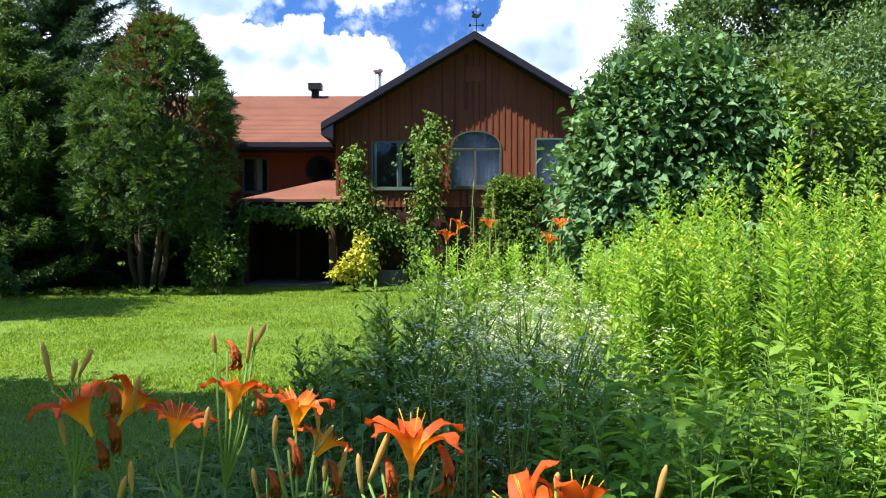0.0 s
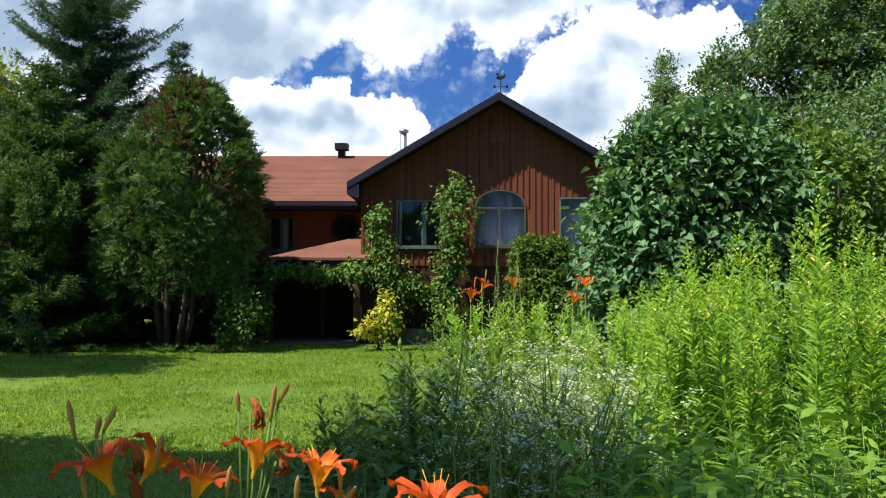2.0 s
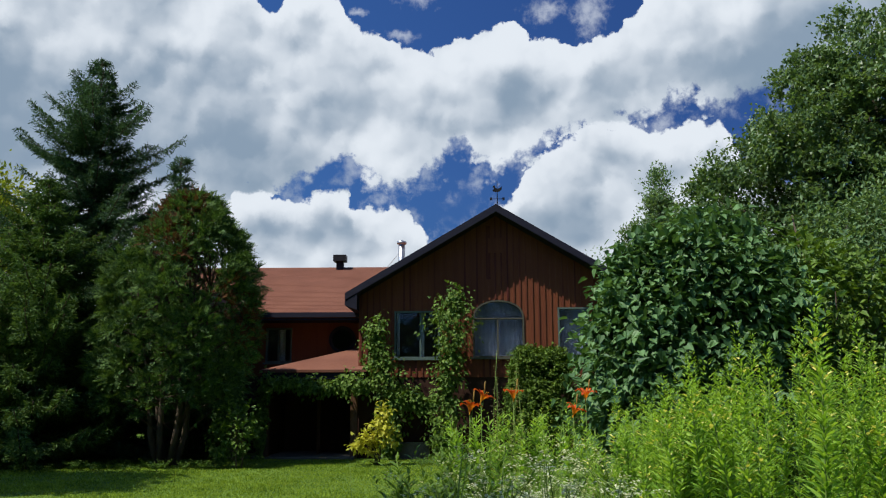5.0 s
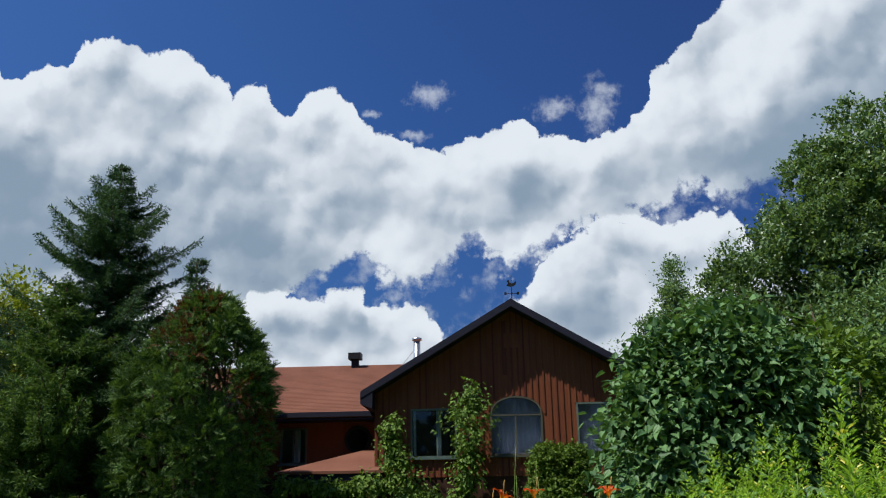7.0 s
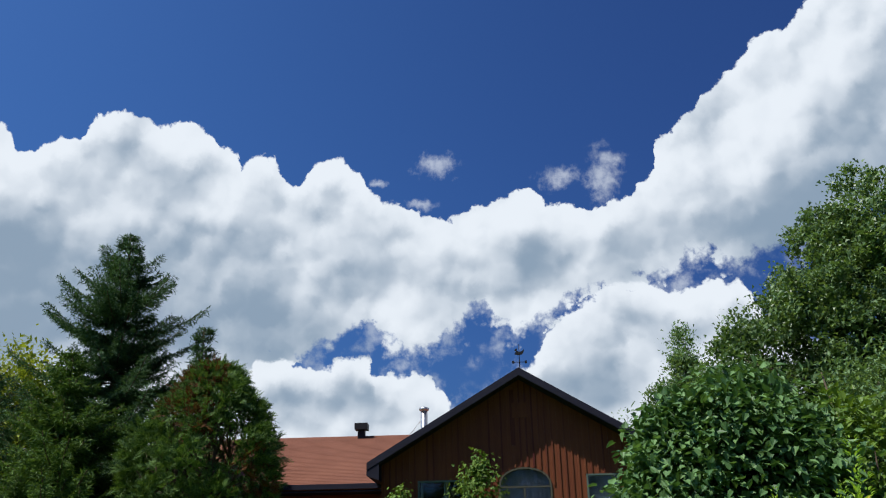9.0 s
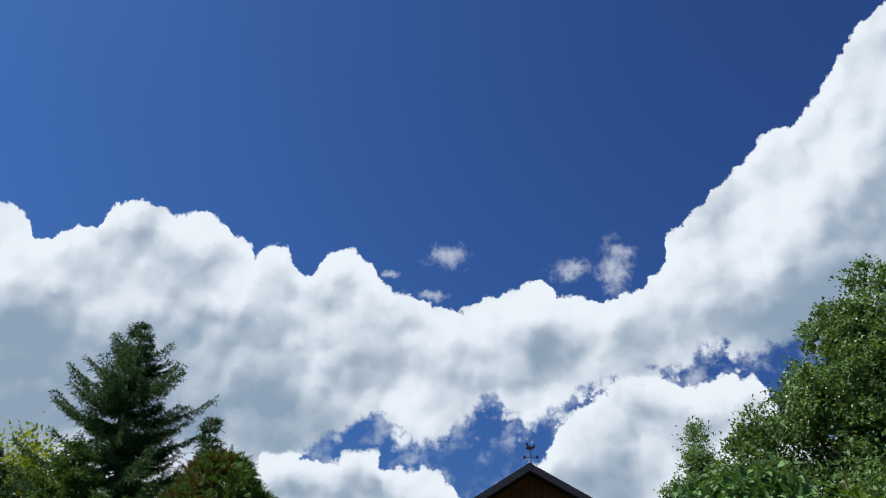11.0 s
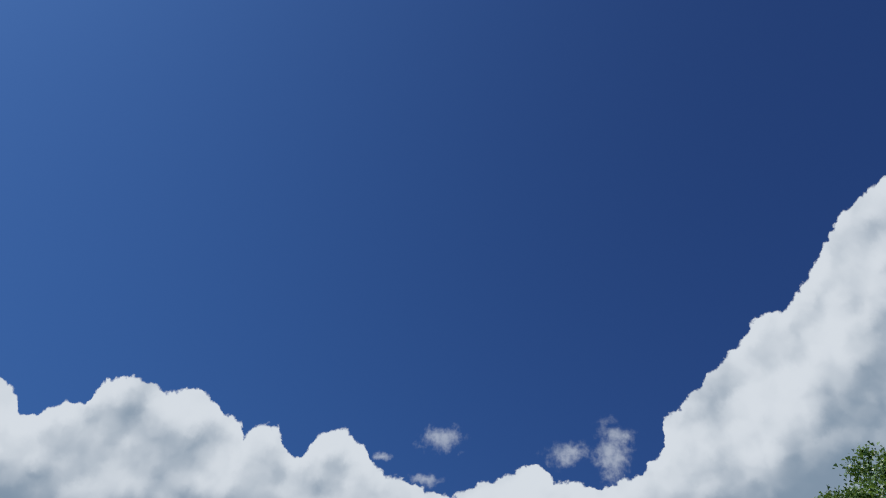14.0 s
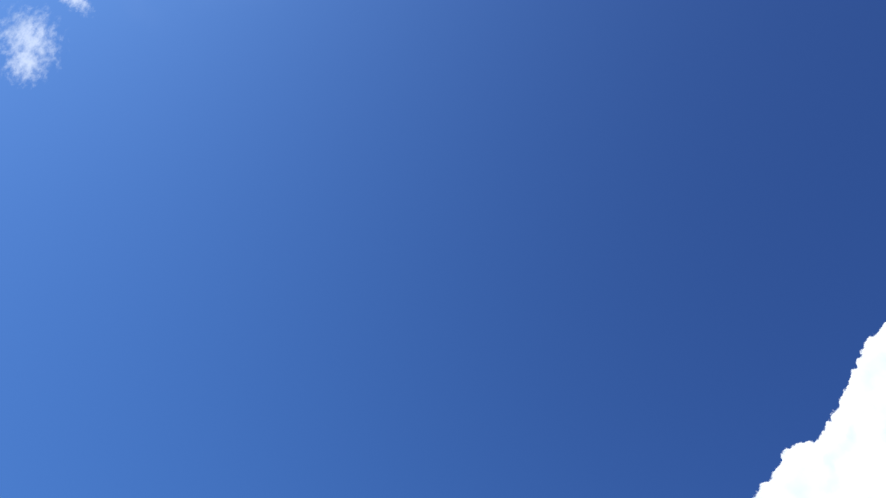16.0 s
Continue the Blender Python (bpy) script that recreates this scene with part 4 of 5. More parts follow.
conifer("spruce", (-7.95, 23.2, 0), 8.25, 2.3, 15, "young spruce crowded between the cedar and the tall spruce", whorls=34, twigs=36, tuft=0.8)


def cedar_tree():
    r = rng(21)
    root = thing("white_cedar", (-7.05, 20.6, 0), "broad white cedar with several trunks and brown dead patches", "tree")
    lines = []
    for i in range(6):
        a = i * 1.05 + 0.3
        foot = Vector((math.cos(a) * 0.22, math.sin(a) * 0.18, 0))
        tip = Vector((math.cos(a) * 0.9, math.sin(a) * 0.7, 4.2 + (i % 3) * 0.5))
        lines.append([(tuple(foot.lerp(tip, k / 6) + Vector((0.06 * math.sin(k * 1.7 + i), 0, 0))), 0.085 * (1 - k / 7)) for k in range(7)])
    for i, l in enumerate(lines):
        tubes("trunk", [l], BARK, root, 7)
    # an egg-shaped crown of lobes, widest below the middle
    n = 150
    z = 1.3 + 4.95 * (np.arange(n) + r.random(n)) / n
    a = np.arange(n) * 2.39996 + r.normal(size=n) * 0.25
    prof = np.interp(z, (1.2, 2.2, 3.3, 4.3, 5.2, 5.9, 6.4), (1.1, 1.5, 1.6, 1.45, 1.0, 0.5, 0.05))
    rad = prof * (0.86 + 0.2 * r.random(n))
    lobe = np.stack([-0.22 + 0.1 * z + rad * np.cos(a), rad * np.sin(a) * 0.9, z], 1)
    size = np.minimum(0.34 + 0.26 * r.random(n), 0.28 + 0.35 * np.maximum(prof, 0))
    # sprays over the outside of each lobe: flat fans of scale leaves on a short axis
    per, step_count = 62, 13
    own = np.repeat(np.arange(n), per)
    m = len(own)
    outward = np.stack([np.cos(a), np.sin(a), 0.35 + 0 * a], 1)
    d = unit(ball(r, m) + outward[own] * 0.75 + np.array([0, 0, 0.3]))
    foot = lobe[own] + d * (size[own] * (0.45 + 0.5 * r.random(m)))[:, None]
    axis = unit(d + np.array([0, 0, 0.25]) + r.normal(size=(m, 3)) * 0.35)
    side = unit(np.cross(axis, d + ball(r, m) * 0.8))
    length = 0.15 + 0.15 * r.random(m)
    near = np.min([np.hypot(lobe[:, 0] - u, (lobe[:, 2] - v) * 0.8) for u, v in ((0.05, 5.7), (0.3, 5.0), (0.95, 4.1), (1.45, 3.2))], axis=0)
    dead = (near < 0.52)[own] & (lobe[:, 1] < 0.5)[own] & (r.random(m) < 0.38)
    for name, sel, mat, lab in (("crown", ~dead, CEDAR, ""), ("dead_sprays", dead, CEDAR_BROWN, "brown dead sprays")):
        p, ax, sd, ln = foot[sel], axis[sel], side[sel], length[sel]
        bases, ways, sizes = [], [], []
        for k in range(step_count):
            u = k / (step_count - 1)
            bases.append(p + ax * (ln * u)[:, None] + np.array([0, 0, -0.06]) * u * u)
            ways.append(ax * 0.8 + sd * (0 if k == step_count - 1 else 0.75 if k % 2 else -0.75) + r.normal(size=p.shape) * 0.12)
            sizes.append(ln * (0.5 - 0.3 * u))
        b, w, sz = np.concatenate(bases), np.concatenate(ways), np.concatenate(sizes)
        nor = np.tile(np.cross(sd, ax), (step_count, 1)) + r.normal(size=b.shape) * 0.25
        leaves(name, TUFT, b, w, nor, sz, sz * 0.34, mat, root, lab)
    limbs = []
    for i in range(n):
        l = lines[i % 6]
        k = min(range(7), key=lambda q: abs(l[q][0][2] - lobe[i][2] * 0.75))
        limbs.append([(l[k][0], 0.025), (tuple(lobe[i]), 0.008)])
    tubes("limb", limbs, BARK, root, 4)


cedar_tree()

broadleaf("yellow_tree", (-18.0, 30, 0), [(0, 0, 6.9, 2.3, 2.2, 3.2), (1.6, 0, 6.4, 1.8, 1.8, 2.9)], 130, 120, TUFT, 0.17, 0.6, YELLOWTREE, "sunlit yellow-green tree behind the spruces", "tree", 31, spread=0.45, girth=0.2)
broadleaf("lilac", (2.44, 9.7, 0), [(0, 0, 2.2, 1.0, 1.0, 1.25), (-0.6, -0.1, 1.75, 0.58, 0.8, 1.15), (0.3, 0, 2.85, 0.72, 0.7, 0.78), (0.75, 0.1, 2.2, 0.7, 0.9, 1.2), (-0.05, -0.4, 1.1, 1.2, 0.9, 1.0), (-0.35, 0, 2.55, 0.5, 0.6, 0.65)], 1250, 22, HEART, 0.094, 0.84, LILAC,
          "large rounded lilac bush with dark heart-shaped leaves", "shrub", 41, spread=0.11, trunks=6, girth=0.045, shell=0.80, hang=0.5)
broadleaf("lilac", (4.35, 10.4, 0), [(-0.2, 0, 1.95, 1.1, 1.1, 1.45), (-0.6, 0, 1.6, 0.9, 0.9, 1.3), (0.9, 0.1, 1.5, 0.9, 0.9, 1.3), (1.9, 0.3, 1.3, 1.0, 0.9, 1.3)], 900, 25, HEART, 0.09, 0.86, SHRUB,
          "yellow-green leafy bush beside the lilac", "shrub", 42, spread=0.14, trunks=5, girth=0.045, shell=0.72, hang=0.55)
broadleaf("poplar", (8.4, 17.0, 0), [(0, 0, 6.3, 1.6, 1.8, 3.3), (-1.3, 0, 5.8, 1.1, 1.5, 2.8), (-2.2, 0, 4.9, 1.0, 1.3, 2.5), (1.6, 0, 6.4, 1.9, 1.9, 3.6), (-0.4, -0.5, 3.0, 3.0, 1.6, 2.2), (-3.3, 0.2, 4.0, 0.9, 1.2, 2.4), (3.6, 0, 6.0, 1.9, 1.8, 3.6), (0.6, -0.6, 4.6, 1.8, 1.2, 2.4)], 2700, 130, SPRIG, 0.085, 0.8, POPLAR,
          "tall dense grey-green poplar with upright twigs", "tree", 51, spread=0.125, girth=0.2, hang=-0.5, shell=0.6)
broadleaf("willow", (6.4, 14.2, 0), [(0, 0, 3.0, 1.2, 1.0, 1.9), (1.5, 0.2, 3.6, 1.3, 1.0, 2.2), (2.8, 0, 3.2, 1.3, 1.0, 2.4)], 480, 80, TUFT, 0.11, 0.42, BIRCH,
          "pale silvery willow in front of the poplar", "tree", 52, spread=0.2, trunks=3, girth=0.07, hang=0.4)
broadleaf("larch", (5.6, 24.5, 0), [(0, 0, 7.4, 0.28, 0.28, 0.75), (0, 0, 6.7, 0.52, 0.5, 0.9), (0.05, 0, 5.6, 0.95, 0.9, 1.3), (-0.85, 0, 5.7, 0.4, 0.4, 0.8), (0.1, 0, 3.6, 1.3, 1.2, 2.2)], 620, 44, SPRIG, 0.11, 0.5, BIRCH, "slim pointed pale green larch behind the bushes", "tree", 53, spread=0.13, girth=0.12, hang=-0.6, shell=0.4)
broadleaf("birch", (5.1, 34.5, 0), [(0, 0, 5.2, 0.9, 0.9, 2.4)], 70, 60, OVAL, 0.12, 0.7, BIRCH, "pale tree top showing behind the house roof", "tree", 54, spread=0.25, girth=0.1)
broadleaf("hedge_bush", (1.68, 20.4, 0), [(0, 0, 1.45, 0.6, 0.6, 1.22), (0.36, 0, 1.4, 0.45, 0.6, 1.24), (-0.3, 0, 1.4, 0.4, 0.6, 1.26), (-0.25, 0, 2.25, 0.4, 0.5, 0.46), (0.3, 0, 2.25, 0.45, 0.5, 0.48)], 760, 60, TUFT, 0.075, 0.6, HEDGE, "clipped round green bush in front of the house", "shrub", 55, spread=0.055, trunks=4, girth=0.04, shell=0.9)
# added in the sun to stand in for lit vine leaves under the cedar
broadleaf("sapling", (-5.15, 19.7, 0), [(0, 0, 0.95, 0.45, 0.4, 0.6), (-0.3, 0.1, 0.6, 0.4, 0.35, 0.45)], 60, 12, HEART, 0.09, 0.8, VINE, "small sapling added for sunlit leaves beside the dark porch", "shrub", 60, spread=0.12, trunks=3, girth=0.014)
broadleaf("golden_shrub", (-2.15, 20.6, 0), [(0.05, 0, 0.78, 0.40, 0.34, 0.42), (0.2, 0, 1.16, 0.17, 0.17, 0.28), (-0.25, 0, 0.5, 0.28, 0.28, 0.34), (0.3, 0, 0.62, 0.2, 0.2, 0.25)], 62, 10, HEART, 0.105, 0.75, GOLDLEAF, "small golden-yellow leaved shrub by the porch", "shrub", 56, spread=0.075, trunks=4, girth=0.016, hang=0.45, shell=0.4)
# unseen tall tree added on the sunny side to cast the far lawn's shade
broadleaf("maple", (-13.3, 13.2, 0), [(0, 0, 8.5, 2.0, 2.2, 3.6), (-0.6, 0, 11.0, 1.8, 1.8, 2.6), (-0.8, -1.6, 6.5, 1.8, 1.8, 2.4), (1.6, -0.4, 9.0, 1.2, 1.2, 1.0), (0.6, 1.2, 8.0, 1.2, 1.2, 1.2)], 420, 60, TUFT, 0.22, 0.75, WILLOW, "unseen tall tree added to shade the far lawn", "tree", 58, spread=0.38, girth=0.25)
# a tree beside the way behind the camera, whose shade lies over the near lawn
broadleaf("shade_tree", (-7.4, 3.6, 0), [(0.4, 1.2, 5.0, 1.8, 1.9, 1.7), (-0.6, -0.4, 6.4, 1.8, 1.8, 2.2), (1.2, -2.4, 8.4, 1.0, 1.0, 0.9), (-0.8, -1.1, 12.0, 1.5, 1.4, 1.0), (0.3, -2.3, 10.5, 1.1, 1.0, 0.8)], 760, 70, TUFT, 0.17, 0.75, WILLOW, "leafy tree that shades the near lawn", "tree", 57, spread=0.28, girth=0.2)
# unseen tree added; its crown pieces sit where they shade the bed
broadleaf("shade_tree", (-6.4, -1.6, 0), [(2.1, 1.2, 9.0, 0.65, 0.55, 0.35), (2.55, 1.15, 9.0, 0.14, 0.3, 0.25), (1.3, 1.9, 9.0, 0.7, 0.8, 0.35), (1.45, 0.5, 9.0, 0.4, 0.4, 0.3), (0.0, 0.2, 7.6, 1.0, 1.0, 1.2)], 150, 70, TUFT, 0.16, 0.75, WILLOW, "unseen tree added to dapple the flower bed with shade", "tree", 59, spread=0.2, girth=0.16, trunk_top=0.85)


def far_woods():
    """A belt of dense trees round the garden."""
    r = rng(61)
    n = 46000
    a = r.uniform(-math.pi, math.pi, n)
    far = 41 + 5 * r.random(n)
    x, y = far * np.sin(a), far * np.cos(a) + 2.0
    hgt = 6.4 + 1.5 * np.sin(a * 17) + 0.9 * np.sin(a * 43 + 1)
    hgt = np.where(np.abs(a) > 1.9, hgt * 1.9, hgt)
    hgt = np.where(np.abs(a) < 0.75, np.minimum(hgt, 5.4), hgt)
    hgt = np.where((a > -0.26) & (a < 0.10), 4.2, hgt)
    base = np.stack([x, y, hgt * r.random(n) ** 0.85], 1)
    s = 0.5 + 0.45 * r.random(n)
    inward = np.stack([-np.sin(a), -np.cos(a), 0.6 + 0 * a], 1)
    ob = leaves("far_woods", TUFT, base, ball(r, n) + inward * 0.3, ball(r, n) * 0.6 + inward, s, s * 0.65, DARKWOODS)
    tagged(ob, "dark woods closing the garden all round", "woods", kind="stuff")


far_woods()


def vine(at, lines, label, seed, per=150, spread=0.16, post=None):
    """Leaves crowded along lines of (x, y, z, thickness), on woody stems."""
    r = rng(seed)
    root = thing("climbing_vine", at, label, "vine", "climbing vines on the porch")
    tubes("vine_stem", [[(p[:3], 0.018) for p in l] for l in lines], BARK, root, 5)
    bases, outs = [], []
    for l in lines:
        for p, q in zip(l, l[1:]):
            p, q = np.array(p), np.array(q)
            n = max(8, int(per * np.linalg.norm(q[:3] - p[:3])))
            u = r.random(n)[:, None]
            d = ball(r, n)
            c = p + (q - p) * u
            lump = 0.72 + 0.3 * np.sin(c[:, 2:3] * 5 + c[:, 0:1] * 6 + seed) + 0.25 * np.sin(c[:, 2:3] * 11 + d[:, 0:1] * 4)
            bases.append(c[:, :3] + d * c[:, 3:4] * (0.35 + 0.75 * r.random((n, 1))) * lump)
            outs.append(d)
    b, o = np.concatenate(bases), np.concatenate(outs)
    n = len(b)
    s = 0.06 + 0.06 * r.random(n)
    leaves("vine_leaves", HEART, b, o * 0.6 + ball(r, n) * 0.6 + np.array([0, 0, -0.5]), o + ball(r, n) * 0.5 + np.array([0, -0.3, 0.4]), s, s * 0.85, VINE, root)
    return root


vine((-2.35, 22.3, 0), [[(0.35, 0.2, 0, .22), (0.4, 0.2, 1.0, .5), (0.42, 0.2, 1.7, .6), (0.2, 0.2, 2.3, .5), (0.0, 0.2, 2.7, .5), (-0.02, 0.2, 3.1, .56), (0.03, 0.2, 3.5, .4)], [(0.3, 0.2, 1.6, .45), (0.95, 0.2, 1.5, .42), (1.5, 0.3, 1.3, .34)]], "bushy green vine climbing a porch post", 71, per=780)
vine((-0.42, 22.3, 0), [[(-0.2, 0.2, 0, .5), (-0.2, 0.2, 0.9, .65), (-0.08, 0.2, 1.8, .46), (0.04, 0.2, 2.6, .5), (0.03, 0.2, 3.3, .85), (0.05, 0.2, 3.8, .8), (0.2, 0.2, 4.3, .4)]], "tall column of green vine in front of the gable wall", 72, per=900)
vine((-5.2, 22.5, 0), [[(-0.1, 0, 0, .15), (-0.1, 0, 1.2, .2), (0, 0, 1.95, .3), (0.7, 0, 1.95, .34), (1.4, 0, 1.80, .26), (2.1, 0, 1.9, .36), (2.8, 0, 1.9, .4)]], "green vine trained along the porch eave", 73, per=700)
vine((-5.9, 22.5, 0), [[(0, 0, 0, .3), (0, 0, 1.0, .5), (0, 0, 1.7, .5)], [(-0.5, 0, 0, .3), (-0.45, 0, 1.2, .45)]], "loose green vine beside the porch", 74, per=420)

# ---- flower bed ----
def stem_line(h, lean=0.04, seed=0, r0=0.006):
    return [((lean * h * (k / 6) ** 2 * math.cos(seed), lean * h * (k / 6) ** 2 * math.sin(seed), h * k / 6), r0 * (1 - 0.7 * k / 6)) for k in range(7)]


def tall_weed(h, seed, flowers=True, mat=None, label="tall bright green weed with narrow leaves"):
    """An upright leafy stem with narrow leaves all the way up and a spike on top."""
    r = rng(seed)
    root = thing("tall_weed", (0, 0, 0), "tall bright green weed with narrow leaves and a yellow-tipped spike" if flowers else label, "weed", "tall weeds in the bed")
    tubes("stem", [stem_line(h, 0.05, seed)], STEM, root, 5)
    n = int(240 * h / 1.6)
    f = 0.12 + 0.86 * np.sort(r.random(n))
    a = np.arange(n) * 2.4 + r.random(n) * 0.6
    out = np.stack([np.cos(a), np.sin(a), 0.35 + 0.5 * f + 0.3 * r.random(n)], 1)
    lean = np.stack([0.05 * h * f ** 2 * math.cos(seed), 0.05 * h * f ** 2 * math.sin(seed), h * f], 1)
    length = (0.115 - 0.07 * f ** 1.5) * (0.7 + 0.6 * r.random(n))
    leaves("leaves", LANCE, lean, out, np.tile([0, 0, 1.0], (n, 1)) + r.normal(size=(n, 3)) * 0.3, length, length * 0.16 + 0.002, mat or WEED, root)
    # side shoots
    m = 7
    sb, sw, sl = [], [], []
    for i in range(m):
        z = h * (0.55 + 0.4 * r.random())
        ang = r.random() * 6.28
        d = np.array([math.cos(ang) * 0.5, math.sin(ang) * 0.5, 0.9])
        for k in range(14):
            sb.append(np.array([0.05 * h * (z / h) ** 2 * math.cos(seed), 0.05 * h * (z / h) ** 2 * math.sin(seed), z]) + d * 0.013 * k)
            t = k * 2.4
            sw.append(np.array([math.cos(t), math.sin(t), 0.7]))
            sl.append(0.065 - 0.003 * k)
    leaves("side_shoot", LANCE, sb, sw, np.tile([0, 0, 1.0], (len(sb), 1)), sl, np.array(sl) * 0.24, mat or WEED, root)
    if flowers:
        n = 60
        f = r.random(n)
        a = r.random(n) * 6.28
        tip = np.array([0.05 * h * math.cos(seed), 0.05 * h * math.sin(seed), h - 0.02])
        base = tip + np.stack([0.012 * np.cos(a), 0.012 * np.sin(a), 0.22 * f - 0.03], 1)
        w = np.stack([np.cos(a), np.sin(a), 0.9 + 0 * a], 1)
        s = 0.035 * (1 - 0.55 * f)
        leaves("bud_spike", OVAL, base, w, np.tile([0, 0, 1.0], (n, 1)), s, s * 0.4, WEED, root)
        n = 7
        a = r.random(n) * 6.28
        base = tip + np.stack([0.02 * np.cos(a), 0.02 * np.sin(a), 0.09 * r.random(n) - 0.04], 1)
        leaves("floret", OVAL, base, np.stack([np.cos(a), np.sin(a), 0.7 + 0 * a], 1), np.tile([0, 0, 1.0], (n, 1)), np.full(n, 0.024), np.full(n, 0.016), YELLOW, root, "small yellow florets")
    return root


def bushy_weed(h, seed, mat=None, size=0.048, per=46, label="bushy bright green weed with pointed leaves"):
    r = rng(seed)
    root = thing("bushy_weed", (0, 0, 0), label, "weed", "leafy weeds in the bed")
    lines, base, way = [], [], []
    for i in range(9):
        a = i * 0.7 + r.random()
        tip = np.array([math.cos(a) * 0.2, math.sin(a) * 0.2, h * (0.75 + 0.25 * r.random())])
        pts = [tip * np.array([u ** 1.5, u ** 1.5, u]) for u in np.linspace(0, 1, 6)]
        lines.append([(tuple(p), 0.005 * (1.2 - u)) for p, u in zip(pts, np.linspace(0, 1, 6))])
        for k in range(per):
            u = 0.3 + 0.7 * k / (per - 1)
            p = tip * np.array([u ** 1.5, u ** 1.5, u])
            t = k * 1.9 + r.random()
            base.append(p)
            way.append((math.cos(t), math.sin(t), 0.25 + 0.4 * r.random()))
    tagged(tubes("stem", lines, STEM, root, 3), kind="stuff")
    n = len(base)
    s = size * (0.55 + 0.75 * r.random(n))
    leaves("leaves", LANCE, base, way, np.tile([0, 0, 1.0], (n, 1)) + r.normal(size=(n, 3)) * 0.35, s * 1.1, s * 0.4, mat or BUSHY, root)
    return root


def white_flower(h, seed):
    """A branching plant with many tiny white heads."""
    r = rng(seed)
    root = thing("white_wildflower", (0, 0, 0), "branching wildflower with clusters of tiny white heads", "wildflower", "white wildflowers in the bed")
    lines, hb, lb, lw = [stem_line(h * 0.9, 0.06, seed, 0.005)], [], [], []
    for i in range(18):
        # a flat cluster at the end of each branch
        z = h * (0.52 + 0.40 * r.random())
        a = r.random() * 6.28
        reach = 0.05 + 0.15 * r.random()
        tip = np.array([math.cos(a) * reach, math.sin(a) * reach, min(h, z + 0.08 + 0.14 * r.random())])
        lines.append([((0.03 * math.cos(seed) * z, 0.03 * math.sin(seed) * z, z), 0.0022), (tuple(tip), 0.0012)])
        for k in range(9):
            hb.append(tip + r.normal(size=3) * np.array([0.016, 0.016, 0.005]))
    tagged(tubes("stem", lines, STEM, root, 4), kind="stuff")
    hb = np.array(hb)
    pet_b, pet_w = [], []
    for k in range(5):
        ang = k * 1.2566
        pet_b.append(hb)
        pet_w.append(np.tile([math.cos(ang), math.sin(ang), 0.35], (len(hb), 1)) + r.normal(size=hb.shape) * 0.25)
    b, w = np.concatenate(pet_b), np.concatenate(pet_w)
    leaves("white_head", TUFT, b, w, np.tile([0, 0, 1.0], (len(b), 1)), np.full(len(b), 0.0066), np.full(len(b), 0.0056), WHITE, root, "tiny white petals")
    n = 230
    f = 0.1 + 0.85 * r.random(n)
    a = r.random(n) * 6.28
    lb = np.stack([0.06 * h * f * f * math.cos(seed), 0.06 * h * f * f * math.sin(seed), h * 0.9 * f], 1) + r.normal(size=(n, 3)) * np.array([0.06, 0.06, 0.02])
    s = 0.05 * (0.5 + 0.8 * r.random(n))
    leaves("leaves", LANCE, lb, np.stack([np.cos(a), np.sin(a), 0.4 + 0.4 * r.random(n)], 1), np.tile([0, 0, 1.0], (n, 1)), s, s * 0.22, BUSHY, root)
    return root


def grass_tuft(h, seed, mat=None, n=46, wide=0.011, label="arching tuft of dark green grass"):
    r = rng(seed)
    root = thing("grass_tuft", (0, 0, 0), label, "grass", "grass tufts in the bed")
    a = r.random(n) * 6.28
    base = np.stack([0.06 * r.normal(size=n), 0.06 * r.normal(size=n), np.zeros(n)], 1)
    way = np.stack([np.cos(a) * 0.35, np.sin(a) * 0.35, 0.8 + 0.4 * r.random(n)], 1)
    leaves("blade", SWORD, base, way, np.tile([0, 0, 1.0], (n, 1)) + r.normal(size=(n, 3)) * 0.2, h * (0.5 + 0.55 * r.random(n)), wide * (0.6 + 0.6 * r.random(n)), mat or DARKWEED, root)
    return root


def seed_stalk(h, seed, mat, name, label):
    r = rng(seed)
    root = thing(name, (0, 0, 0), label, "wildflower", name + "s in the bed")
    tubes("stem", [stem_line(h, 0.04, seed, 0.004)], STEM, root, 4)
    n = 150
    f = 0.45 + 0.55 * r.random(n)
    a = r.random(n) * 6.28
    base = np.stack([0.04 * h * f * f * math.cos(seed) + 0.012 * np.cos(a), 0.04 * h * f * f * math.sin(seed) + 0.012 * np.sin(a), h * f], 1)
    leaves("seed", OVAL, base, np.stack([np.cos(a), np.sin(a), 0.6 + 0 * a], 1), np.tile([0, 0, 1.0], (n, 1)), 0.023 * (1.25 - f), 0.016 * (1.25 - f), mat, root)
    n = 26
    f = 0.1 + 0.4 * r.random(n)
    a = r.random(n) * 6.28
    leaves("leaves", LANCE, np.stack([0 * f, 0 * f, h * f], 1), np.stack([np.cos(a), np.sin(a), 0.5 + 0 * a], 1), np.tile([0, 0, 1.0], (n, 1)), np.full(n, 0.09), np.full(n, 0.02), DARKWEED, root)
    return root


